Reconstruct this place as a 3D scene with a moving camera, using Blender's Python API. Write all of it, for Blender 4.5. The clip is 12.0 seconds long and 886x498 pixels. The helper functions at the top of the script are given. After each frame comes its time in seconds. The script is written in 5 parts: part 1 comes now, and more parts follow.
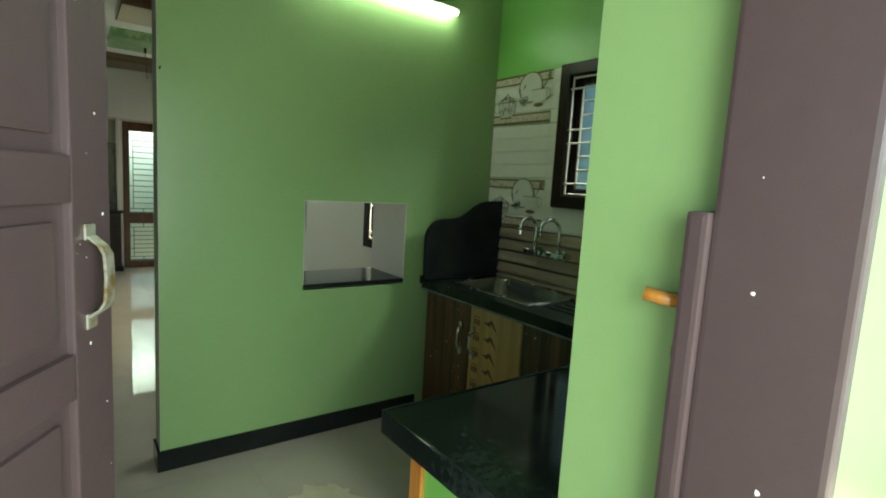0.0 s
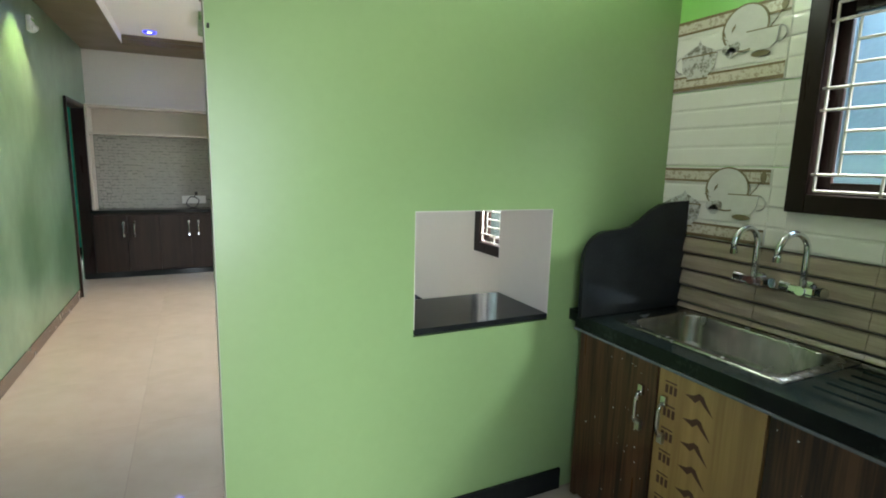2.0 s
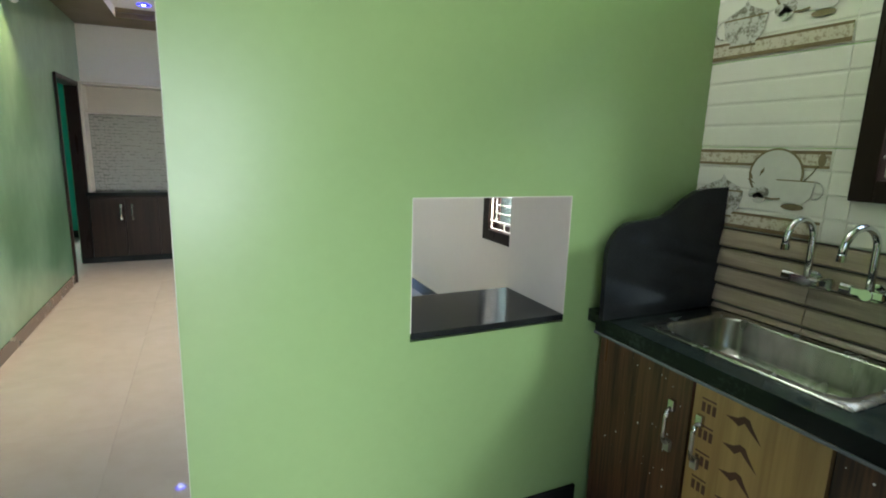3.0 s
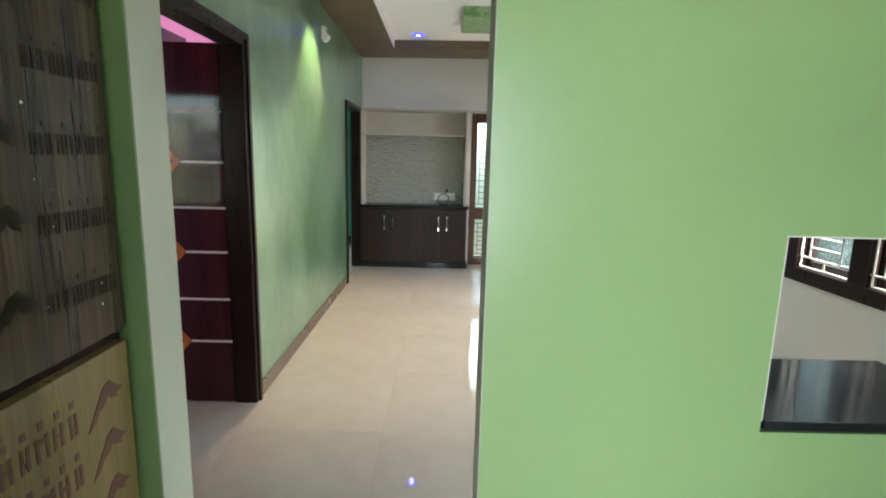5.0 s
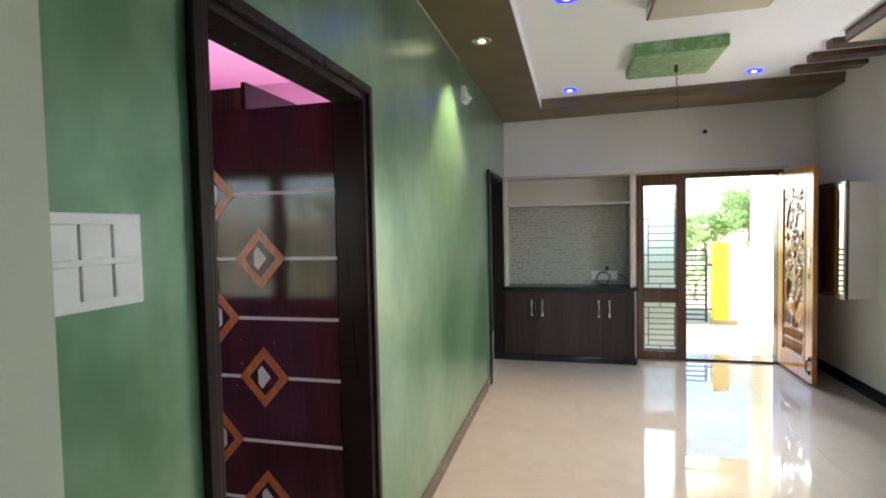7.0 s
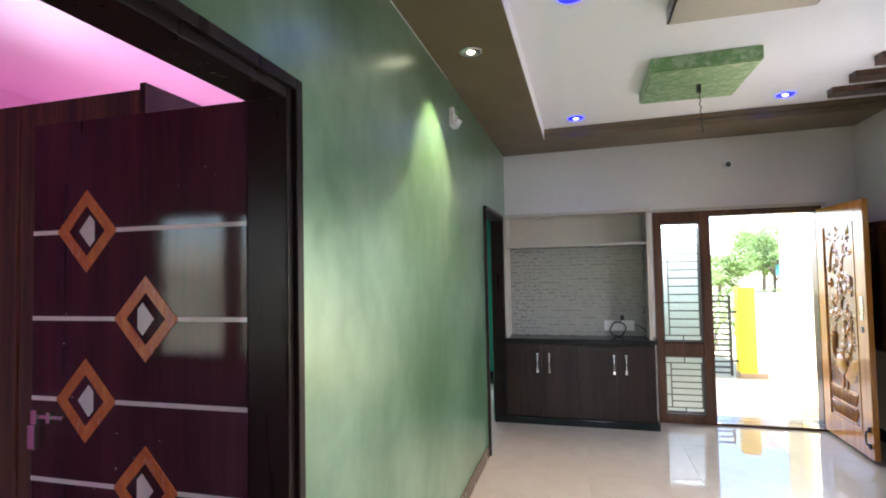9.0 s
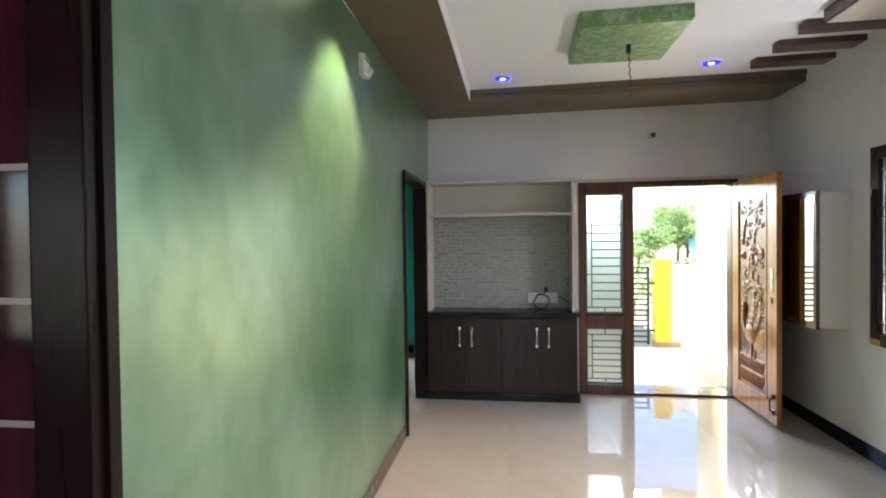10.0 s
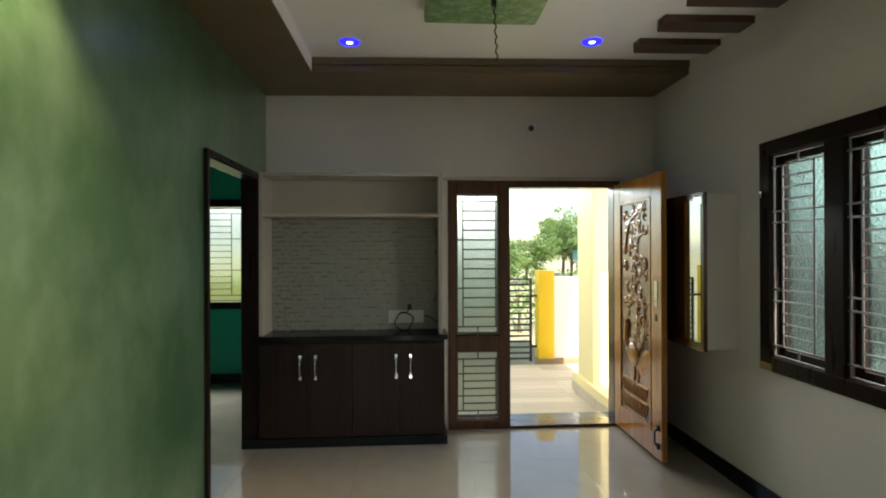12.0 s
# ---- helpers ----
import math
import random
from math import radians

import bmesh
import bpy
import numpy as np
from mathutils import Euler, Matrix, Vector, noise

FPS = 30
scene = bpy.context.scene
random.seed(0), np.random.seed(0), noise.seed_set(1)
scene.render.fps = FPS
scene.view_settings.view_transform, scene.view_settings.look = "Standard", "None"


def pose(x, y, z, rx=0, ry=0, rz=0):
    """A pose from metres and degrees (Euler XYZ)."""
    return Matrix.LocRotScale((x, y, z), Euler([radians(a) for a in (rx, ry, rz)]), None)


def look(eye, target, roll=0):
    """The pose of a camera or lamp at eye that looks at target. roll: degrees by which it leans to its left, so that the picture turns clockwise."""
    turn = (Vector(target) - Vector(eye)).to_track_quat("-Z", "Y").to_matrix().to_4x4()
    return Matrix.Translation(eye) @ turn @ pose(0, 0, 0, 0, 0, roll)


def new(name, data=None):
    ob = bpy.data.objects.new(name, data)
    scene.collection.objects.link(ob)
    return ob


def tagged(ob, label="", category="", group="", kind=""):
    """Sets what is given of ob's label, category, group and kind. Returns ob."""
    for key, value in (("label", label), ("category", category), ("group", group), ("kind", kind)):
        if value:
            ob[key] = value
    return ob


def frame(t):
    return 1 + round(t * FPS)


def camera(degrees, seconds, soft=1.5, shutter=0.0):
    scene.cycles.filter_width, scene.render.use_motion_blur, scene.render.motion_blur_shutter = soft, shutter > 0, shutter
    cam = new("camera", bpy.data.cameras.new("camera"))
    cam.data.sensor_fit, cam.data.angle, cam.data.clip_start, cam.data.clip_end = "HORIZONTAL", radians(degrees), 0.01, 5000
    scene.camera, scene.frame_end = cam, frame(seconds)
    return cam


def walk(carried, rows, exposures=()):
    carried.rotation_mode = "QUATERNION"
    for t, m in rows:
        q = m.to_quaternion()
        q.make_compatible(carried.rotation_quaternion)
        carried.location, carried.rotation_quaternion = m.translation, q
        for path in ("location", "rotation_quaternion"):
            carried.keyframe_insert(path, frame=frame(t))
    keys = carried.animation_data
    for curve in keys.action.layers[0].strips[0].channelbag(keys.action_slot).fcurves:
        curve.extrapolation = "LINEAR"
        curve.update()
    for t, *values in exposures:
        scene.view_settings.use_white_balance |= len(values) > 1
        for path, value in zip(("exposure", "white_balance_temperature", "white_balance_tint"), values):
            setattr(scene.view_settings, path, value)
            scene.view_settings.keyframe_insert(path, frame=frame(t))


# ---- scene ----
cam = camera(82.0, 12.0, soft=1.9)
PATH = [
    (0, (0.896, -2.565, 1.475), (2.074, -0.967, 1.231), 3.4),
    (0.5, (0.961, -2.313, 1.509), (2.032, -0.636, 1.3), 2.9),
    (1, (1.058, -2.027, 1.512), (2.003, -0.28, 1.284), 2.5),
    (1.5, (1.139, -1.856, 1.543), (1.969, -0.059, 1.256), 2.0),
    (2, (1.174, -1.665, 1.53), (2.042, 0.108, 1.207), 1.5),
    (2.5, (1.273, -1.501, 1.528), (2.174, 0.247, 1.164), 1.7),
    (2.7, (1.318, -1.463, 1.523), (2.203, 0.292, 1.151), 1.8),
    (4.3, (1.233, -1.286, 1.504), (1.55, 0.638, 1.06), 1.3),
    (4.5, (1.182, -1.203, 1.507), (1.385, 0.741, 1.081), 1.4),
    (4.7, (1.157, -1.159, 1.515), (1.247, 0.803, 1.136), 1.3),
    (5, (1.112, -1.06, 1.515), (1.126, 0.909, 1.164), 1.4),
    (5.5, (1.032, -0.792, 1.517), (0.851, 1.176, 1.209), 1.2),
    (6, (0.969, -0.53, 1.537), (0.623, 1.424, 1.288), 0.8),
    (6.5, (0.88, -0.267, 1.565), (0.421, 1.673, 1.406), -0.1),
    (7, (0.831, -0.06, 1.578), (0.331, 1.875, 1.494), -1.2),
    (7.5, (0.828, 0.178, 1.62), (0.288, 2.103, 1.668), -1.8),
    (7.7, (0.814, 0.259, 1.632), (0.266, 2.18, 1.741), -2.0),
    (9.3, (0.822, 0.66, 1.591), (0.319, 2.595, 1.647), -0.5),
    (9.5, (0.845, 0.714, 1.596), (0.396, 2.663, 1.602), -0.5),
    (10, (0.873, 0.942, 1.578), (0.6, 2.923, 1.542), -0.7),
    (10.5, (0.967, 1.15, 1.579), (0.765, 3.139, 1.569), -0.1),
    (11, (1.027, 1.39, 1.546), (0.927, 3.387, 1.504), -0.1),
    (11.5, (1.11, 1.631, 1.548), (1.143, 3.63, 1.503), -0.2),
    (12, (1.213, 1.876, 1.541), (1.337, 3.872, 1.544), -0.2),
]
walk(cam, [(t, look(eye, target, roll)) for t, eye, target, roll in PATH],
     exposures=[(0.0, 3.1, 6700, -14), (0.5, 3.6, 6600, -9), (1.0, 4.0, 6600, 0), (2.0, 4.2, 6250, 9), (4.0, 4.1, 6350, 6), (4.5, 4.1, 6400, 4), (5.0, 4.25, 6150, 8), (6.0, 4.15, 6050, 10), (7.5, 4.15, 6100, 16), (9.5, 4.25, 5850, 19), (10.5, 3.4, 6400, 12), (11.0, 2.9, 6700, 8), (12.0, 2.8, 6900, 5)])

# ---- world, sun and lights ----
world = bpy.data.worlds.new("sky")
scene.world = world
world.use_nodes = True
wn = world.node_tree.nodes
sky = wn.new("ShaderNodeTexSky")
sky.sky_type, sky.sun_disc = "NISHITA", False
SUN_HIGH, SUN_WAY = radians(58), radians(165.1)
sky.sun_elevation, sky.sun_rotation = SUN_HIGH, SUN_WAY
world.node_tree.links.new(sky.outputs[0], wn["Background"].inputs[0])
wn["Background"].inputs[1].default_value = 0.065
sun = new("sun", bpy.data.lights.new("sun", "SUN"))
sun.data.energy, sun.data.angle, sun.data.color = 2.5, radians(0.6), (1.0, 0.95, 0.87)
sun.matrix_world = look((0, 20, 30), Vector((0, 20, 30)) - Vector((math.sin(SUN_WAY) * math.cos(SUN_HIGH), math.cos(SUN_WAY) * math.cos(SUN_HIGH), math.sin(SUN_HIGH))))


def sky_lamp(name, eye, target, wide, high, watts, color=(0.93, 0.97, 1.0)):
    """An added area lamp that stands in for daylight, outside an opening and mostly above it."""
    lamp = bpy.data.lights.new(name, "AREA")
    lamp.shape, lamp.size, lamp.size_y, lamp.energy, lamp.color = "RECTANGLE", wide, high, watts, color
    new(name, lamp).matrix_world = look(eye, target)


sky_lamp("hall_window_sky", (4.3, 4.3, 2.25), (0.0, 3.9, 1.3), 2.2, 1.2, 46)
sky_lamp("dining_window_sky", (3.72, 1.5, 2.25), (1.6, 2.3, 0.0), 1.0, 0.7, 26)
sky_lamp("kitchen_window_sky", (3.85, -1.05, 2.7), (2.3, -0.8, 0.9), 1.5, 0.8, 21)
# fill lamp added below the sill, aimed up to lift the ceiling
sky_lamp("hall_ceiling_fill", (3.95, 4.3, 0.55), (1.2, 4.0, 2.95), 1.6, 0.5, 8, (1.0, 0.97, 0.92))
# fill strip added out of view under the porch slab to light the hall
sky_lamp("porch_fill_strip", (1.7, 9.4, 2.6), (2.2, 3.0, 1.3), 3.0, 0.15, 17)
# low lamp added for light off the ground behind the back door
sky_lamp("back_door_daylight", (1.0, -3.45, 1.35), (1.75, 0.1, 0.1), 1.3, 1.3, 7.5)
# fill lamp added for the bedroom, shining through an unseen made-up opening
sky_lamp("bedroom_side_fill", (-3.9, 3.55, 1.75), (-1.2, 0.8, 0.5), 0.9, 0.9, 30)
sky_lamp("side_room_window_sky", (-1.15, 8.6, 2.6), (-1.1, 6.0, 0.8), 1.0, 0.7, 22)


def spot(name, eye, target, watts, color, degrees, blend=0.6, radius=0.03):
    lamp = bpy.data.lights.new(name, "SPOT")
    lamp.energy, lamp.color, lamp.spot_size, lamp.spot_blend, lamp.shadow_soft_size = watts, color, radians(degrees), blend, radius
    ob = new(name, lamp)
    ob.matrix_world = look(eye, target)
    return ob


spot("warm_downlight_beam", (0.235, 3.42, 2.80), (0.17, 3.42, 0.0), 17, (1.0, 0.74, 0.46), 90, 0.6)
for bx, by in ((0.80, 5.36), (2.46, 5.31), (0.80, 3.18)):
    spot("blue_downlight_beam", (bx, by, 2.905), (bx, by, 0.0), 0.5, (0.45, 0.5, 1.0), 120, 0.9)

# ---- materials ----


def material(name, color, rough=0.5, metal=0.0, other=None, scale=3.0, grain=40.0, mix=0.5, bump=0.0, bump_scale=60.0,
             stretch=(1, 1, 1), spec=0.5, coat=0.0, rough_vary=0.1, island=0.0, detail=5.0, low=0.35, high=0.65, warp=0.0):
    """A surface with two scales of colour variation, uneven gloss and fine relief. stretch: how the pattern is drawn out."""
    m = bpy.data.materials.new(name)
    m.use_nodes = True
    n, link = m.node_tree.nodes, m.node_tree.links.new
    b = n["Principled BSDF"]
    b.inputs["Metallic"].default_value = metal
    b.inputs["Specular IOR Level"].default_value = spec
    b.inputs["Coat Weight"].default_value = coat
    b.inputs["Coat Roughness"].default_value = 0.08
    co = n.new("ShaderNodeTexCoord")
    mp = n.new("ShaderNodeMapping")
    mp.inputs["Scale"].default_value = stretch
    link(co.outputs["Object"], mp.inputs[0])
    big = n.new("ShaderNodeTexNoise")
    big.inputs["Scale"].default_value, big.inputs["Detail"].default_value = scale, detail
    big.inputs["Distortion"].default_value = warp
    link(mp.outputs[0], big.inputs["Vector"])
    fine = n.new("ShaderNodeTexNoise")
    fine.inputs["Scale"].default_value, fine.inputs["Detail"].default_value = grain, 3
    link(mp.outputs[0], fine.inputs["Vector"])
    blend = n.new("ShaderNodeMix")
    blend.inputs[0].default_value = 0.35
    link(big.outputs[0], blend.inputs[2])
    link(fine.outputs[0], blend.inputs[3])
    rng = n.new("ShaderNodeMapRange")
    rng.inputs[1].default_value, rng.inputs[2].default_value = low, high
    rng.inputs[4].default_value = mix
    link(blend.outputs[0], rng.inputs[0])
    col = n.new("ShaderNodeMix")
    col.data_type = "RGBA"
    col.inputs[6].default_value = (*color, 1)
    col.inputs[7].default_value = (*(other or [c * 0.8 for c in color]), 1)
    link(rng.outputs[0], col.inputs[0])
    out = col.outputs[2]
    if island:
        info = n.new("ShaderNodeObjectInfo")
        hsv = n.new("ShaderNodeHueSaturation")
        vr = n.new("ShaderNodeMapRange")
        vr.inputs[3].default_value, vr.inputs[4].default_value = 1 - island, 1 + island
        link(info.outputs["Random"], vr.inputs[0])
        link(vr.outputs[0], hsv.inputs["Value"])
        link(out, hsv.inputs["Color"])
        out = hsv.outputs[0]
    link(out, b.inputs["Base Color"])
    rr = n.new("ShaderNodeMapRange")
    rr.inputs[3].default_value, rr.inputs[4].default_value = max(0.02, rough - rough_vary), min(1, rough + rough_vary)
    link(big.outputs[0], rr.inputs[0])
    link(rr.outputs[0], b.inputs["Roughness"])
    if bump:
        bt = n.new("ShaderNodeTexNoise")
        bt.inputs["Scale"].default_value, bt.inputs["Detail"].default_value = bump_scale, 4
        link(mp.outputs[0], bt.inputs["Vector"])
        bp = n.new("ShaderNodeBump")
        bp.inputs["Strength"].default_value, bp.inputs["Distance"].default_value = bump, 0.01
        link(bt.outputs[0], bp.inputs["Height"])
        link(bp.outputs[0], b.inputs["Normal"])
    return m


def glow(name, color, strength):
    m = bpy.data.materials.new(name)
    m.use_nodes = True
    b = m.node_tree.nodes["Principled BSDF"]
    b.inputs["Base Color"].default_value = (*color, 1)
    b.inputs["Emission Color"].default_value = (*color, 1)
    b.inputs["Emission Strength"].default_value = strength
    return m


def glass(name, color, rough, ior=1.45, relief=0.6):
    m = bpy.data.materials.new(name)
    m.use_nodes = True
    b = m.node_tree.nodes["Principled BSDF"]
    b.inputs["Base Color"].default_value = (*color, 1)
    b.inputs["Transmission Weight"].default_value = 1.0
    b.inputs["Roughness"].default_value = rough
    b.inputs["IOR"].default_value = ior
    if rough > 0.1:
        n, link = m.node_tree.nodes, m.node_tree.links.new
        t = n.new("ShaderNodeTexVoronoi")
        t.inputs["Scale"].default_value = 55
        co = n.new("ShaderNodeTexCoord")
        link(co.outputs["Object"], t.inputs["Vector"])
        bp = n.new("ShaderNodeBump")
        bp.inputs["Strength"].default_value, bp.inputs["Distance"].default_value = relief, 0.01
        link(t.outputs[0], bp.inputs["Height"])
        link(bp.outputs[0], b.inputs["Normal"])
    return m


GREEN_KITCHEN = material("green_satin_paint", (0.275, 0.405, 0.168), 0.34, other=(0.25, 0.372, 0.15), scale=1.6, grain=30, mix=0.8, bump=0.05, bump_scale=14)
GREEN_BRIGHT = material("bright_green_paint", (0.21, 0.47, 0.10), 0.4, other=(0.18, 0.42, 0.08), scale=2, bump=0.05, bump_scale=20)
GREEN_HALL = material("green_metallic_texture_paint", (0.086, 0.205, 0.092), 0.32, metal=0.47, other=(0.235, 0.385, 0.235), scale=1.5, grain=7, mix=0.9,
                      bump=0.14, bump_scale=6, detail=8, rough_vary=0.035, stretch=(1, 1.1, 0.8), low=0.42, high=0.66)
sheen = GREEN_HALL.node_tree.nodes["Principled BSDF"].inputs
sheen["Coat Weight"].default_value, sheen["Coat Roughness"].default_value = 1.0, 0.30
CREAM_JAMB = material("cream_jamb_paint", (0.46, 0.48, 0.365), 0.5, other=(0.41, 0.435, 0.325), scale=5, bump=0.06)
WHITE = material("white_wall_paint", (0.71, 0.665, 0.615), 0.5, other=(0.65, 0.605, 0.56), scale=1.4, grain=25, bump=0.04, bump_scale=30)
CEIL = material("white_ceiling_paint", (0.84, 0.82, 0.82), 0.7, other=(0.79, 0.78, 0.79), scale=1.2, bump=0.03)
OLIVE = material("olive_brown_border_paint", (0.145, 0.105, 0.055), 0.45, other=(0.11, 0.08, 0.04), scale=2.5, bump=0.05)
PINK = material("pink_paint", (0.70, 0.38, 0.56), 0.55, other=(0.64, 0.34, 0.51), scale=2)
TEAL = material("teal_paint", (0.02, 0.42, 0.30), 0.5, other=(0.018, 0.37, 0.27), scale=2)
FLOOR = material("polished_vitrified_tile", (0.33, 0.292, 0.248), 0.014, other=(0.265, 0.228, 0.182), scale=1.1, grain=7, mix=0.62, warp=1.3, low=0.40, high=0.66, rough_vary=0.006, detail=9, spec=0.55, island=0.02)
GROUT = material("tile_grout", (0.32, 0.285, 0.24), 0.7, scale=30)
SKIRT_BROWN = material("brown_skirting_tile", (0.10, 0.068, 0.045), 0.25, other=(0.075, 0.05, 0.035), scale=8)
BLACK_GRANITE = material("black_granite", (0.010, 0.011, 0.011), 0.12, other=(0.028, 0.032, 0.030), scale=5, grain=160, mix=0.5, rough_vary=0.06, spec=0.17)
DUSTY_GRANITE = material("dusty_dark_granite", (0.006, 0.009, 0.008), 0.09, other=(0.042, 0.055, 0.049), scale=4, grain=70, mix=0.8, rough_vary=0.10, low=0.50, high=0.74, spec=0.16, detail=8)
DARK_WOOD = material("dark_stained_wood", (0.018, 0.010, 0.008), 0.30, other=(0.010, 0.006, 0.005), scale=4, grain=30, stretch=(6, 6, 0.6), bump=0.012, bump_scale=30, spec=0.16)
WENGE = material("wenge_laminate", (0.034, 0.020, 0.014), 0.36, spec=0.22, other=(0.013, 0.008, 0.007), scale=3, grain=18, stretch=(9, 9, 0.35), mix=0.9)
LAM_BROWN = material("brown_wood_laminate", (0.122, 0.056, 0.027), 0.31, spec=0.34, other=(0.026, 0.013, 0.008), scale=2.2, grain=16, stretch=(7, 7, 0.3), mix=1.0, low=0.40, high=0.60, coat=0.1)
LAM_GOLD = material("golden_wood_laminate", (0.45, 0.285, 0.105), 0.33, other=(0.31, 0.18, 0.062), scale=3, grain=16, stretch=(8, 8, 0.3), mix=0.9)
LAM_FILM = material("film_covered_brown_laminate", (0.095, 0.068, 0.038), 0.25, spec=0.3, other=(0.020, 0.013, 0.008), scale=2.2, grain=14, stretch=(8, 8, 0.3), mix=1.0, low=0.40, high=0.62, bump=0.15, bump_scale=10)
LAM_YELLOW = material("film_covered_yellow_laminate", (0.205, 0.150, 0.050), 0.3, other=(0.125, 0.085, 0.026), scale=3, grain=16, stretch=(8, 8, 0.4), mix=0.9, bump=0.1, bump_scale=10)
PRINT = material("brown_film_print", (0.095, 0.036, 0.022), 0.5, scale=20)
PRINT_DIM = material("faded_film_print", (0.020, 0.014, 0.009), 0.6, scale=20, spec=0.12)
MAROON = material("maroon_glossy_laminate", (0.075, 0.018, 0.023), 0.085, other=(0.026, 0.008, 0.012), scale=2.2, grain=12, stretch=(5, 5, 0.35), mix=1.0, spec=0.36, rough_vary=0.03)
INLAY_ORANGE = material("orange_wood_inlay", (0.62, 0.20, 0.05), 0.25, other=(0.40, 0.09, 0.03), scale=9, grain=40, stretch=(3, 3, 1), mix=1.0)
INLAY_WHITE = material("white_inlay", (0.72, 0.66, 0.60), 0.3, scale=10)
TEAK = material("varnished_teak", (0.58, 0.25, 0.048), 0.16, other=(0.37, 0.135, 0.024), scale=3, grain=20, stretch=(7, 7, 0.5), mix=1.0, coat=0.5, rough_vary=0.05)
TEAK_PANEL = material("dark_varnished_teak_panel", (0.27, 0.105, 0.028), 0.12, other=(0.16, 0.055, 0.015), scale=3, grain=20, stretch=(7, 7, 0.5), mix=1.0, coat=0.6, rough_vary=0.04)
TEAK_DARK = material("dark_varnished_teak_frame", (0.10, 0.040, 0.018), 0.22, other=(0.05, 0.018, 0.009), scale=3, grain=20, stretch=(7, 7, 0.5), mix=1.0, coat=0.3)
DOOR_BROWN = material("brown_enamel_paint", (0.080, 0.052, 0.055), 0.33, other=(0.063, 0.040, 0.043), scale=4, grain=50, bump=0.10, bump_scale=25)
CREAM_LAM = material("cream_laminate", (0.52, 0.46, 0.37), 0.45, other=(0.46, 0.405, 0.32), scale=3, bump=0.02)
STEEL = material("brushed_stainless_steel", (0.55, 0.54, 0.50), 0.28, metal=1.0, other=(0.42, 0.41, 0.37), scale=8, grain=60, mix=0.7)
WORN_BRASS = material("worn_painted_brass", (0.40, 0.38, 0.31), 0.4, metal=0.5, other=(0.22, 0.14, 0.05), scale=22, grain=90, mix=1.0, low=0.45, high=0.6)
CHROME = material("chrome", (0.72, 0.73, 0.74), 0.08, metal=1.0, other=(0.6, 0.6, 0.6), scale=12, rough_vary=0.04)
IVORY_METAL = material("ivory_painted_grill", (0.58, 0.55, 0.46), 0.4, other=(0.48, 0.45, 0.37), scale=20)
SINK_STEEL = material("dull_stained_steel", (0.42, 0.42, 0.38), 0.27, metal=1.0, other=(0.15, 0.15, 0.13), scale=9, grain=40, mix=0.9, stretch=(1, 1, 0.3), rough_vary=0.04)
# silver bars coloured dark, as they look against bright panes
DARK_GRILL = material("backlit_steel_grill", (0.09, 0.083, 0.076), 0.45, metal=0.2, scale=20)
GREY_METAL = material("silver_painted_grill", (0.23, 0.23, 0.225), 0.4, metal=0.3, scale=20)
BLACK_METAL = material("black_painted_iron", (0.02, 0.018, 0.018), 0.45, scale=20)
PLASTIC = material("white_plastic", (0.78, 0.77, 0.74), 0.3, other=(0.70, 0.69, 0.66), scale=10)
BLACK_PLASTIC = material("black_plastic", (0.012, 0.012, 0.012), 0.4, scale=15)
TILE_WHITE = material("glazed_ivory_wall_tile", (0.66, 0.65, 0.56), 0.10, other=(0.60, 0.58, 0.49), scale=3, rough_vary=0.04, spec=0.55, island=0.02)
TILE_BROWN = material("glazed_wood_look_wall_tile", (0.36, 0.30, 0.205), 0.24, other=(0.25, 0.20, 0.135), scale=3, grain=22, stretch=(1, 0.4, 8), mix=0.9, rough_vary=0.05, island=0.04)
TILE_BAND = material("speckled_tile_band", (0.52, 0.47, 0.36), 0.2, other=(0.22, 0.16, 0.10), scale=60, grain=130, mix=0.8, low=0.5, high=0.62)
GROOVE_SHADE = material("groove_shade_brown", (0.045, 0.033, 0.022), 0.4, scale=25)
TILE_LINE = material("tan_tile_moulding", (0.20, 0.15, 0.08), 0.2, other=(0.10, 0.07, 0.035), scale=12)
DECOR_GREY = material("printed_patterned_china", (0.50, 0.49, 0.43), 0.18, other=(0.12, 0.11, 0.07), scale=38, grain=110, mix=0.85, low=0.47, high=0.60)
DECOR_PALE = material("printed_white_china", (0.58, 0.57, 0.50), 0.15, other=(0.47, 0.46, 0.40), scale=14)
DECOR_GOLD = material("printed_gold_rim", (0.20, 0.16, 0.085), 0.2, other=(0.11, 0.085, 0.045), scale=30)
CEMENT_TEXTURE = material("grey_crackle_texture_panel", (0.20, 0.19, 0.17), 0.7, other=(0.14, 0.135, 0.12), scale=4, grain=25, mix=0.8, bump=0.25, bump_scale=18)
CRACKLE = material("grey_crackle_ridge", (0.33, 0.32, 0.275), 0.5, other=(0.26, 0.25, 0.215), scale=10, bump=0.2)
GREEN_FOIL = material("mottled_green_foil", (0.18, 0.34, 0.13), 0.33, other=(0.38, 0.50, 0.30), scale=14, grain=45, mix=1.0, bump=0.15, bump_scale=40, low=0.46, high=0.60, detail=7, metal=0.3)
# near-black tint puts the shaded outside into the glass, against the lamps behind it
FROSTED_DIM = glass("dimmed_textured_pane", (0.018, 0.030, 0.028), 0.4)
FROSTED_SIDE = glass("greenish_textured_pane", (0.36, 0.40, 0.365), 0.4)
CLEAR = glass("clear_pane", (0.92, 0.95, 0.93), 0.0)
FROSTED_BLUE = glass("blue_frosted_pane", (0.030, 0.054, 0.070), 0.5, relief=0.08)
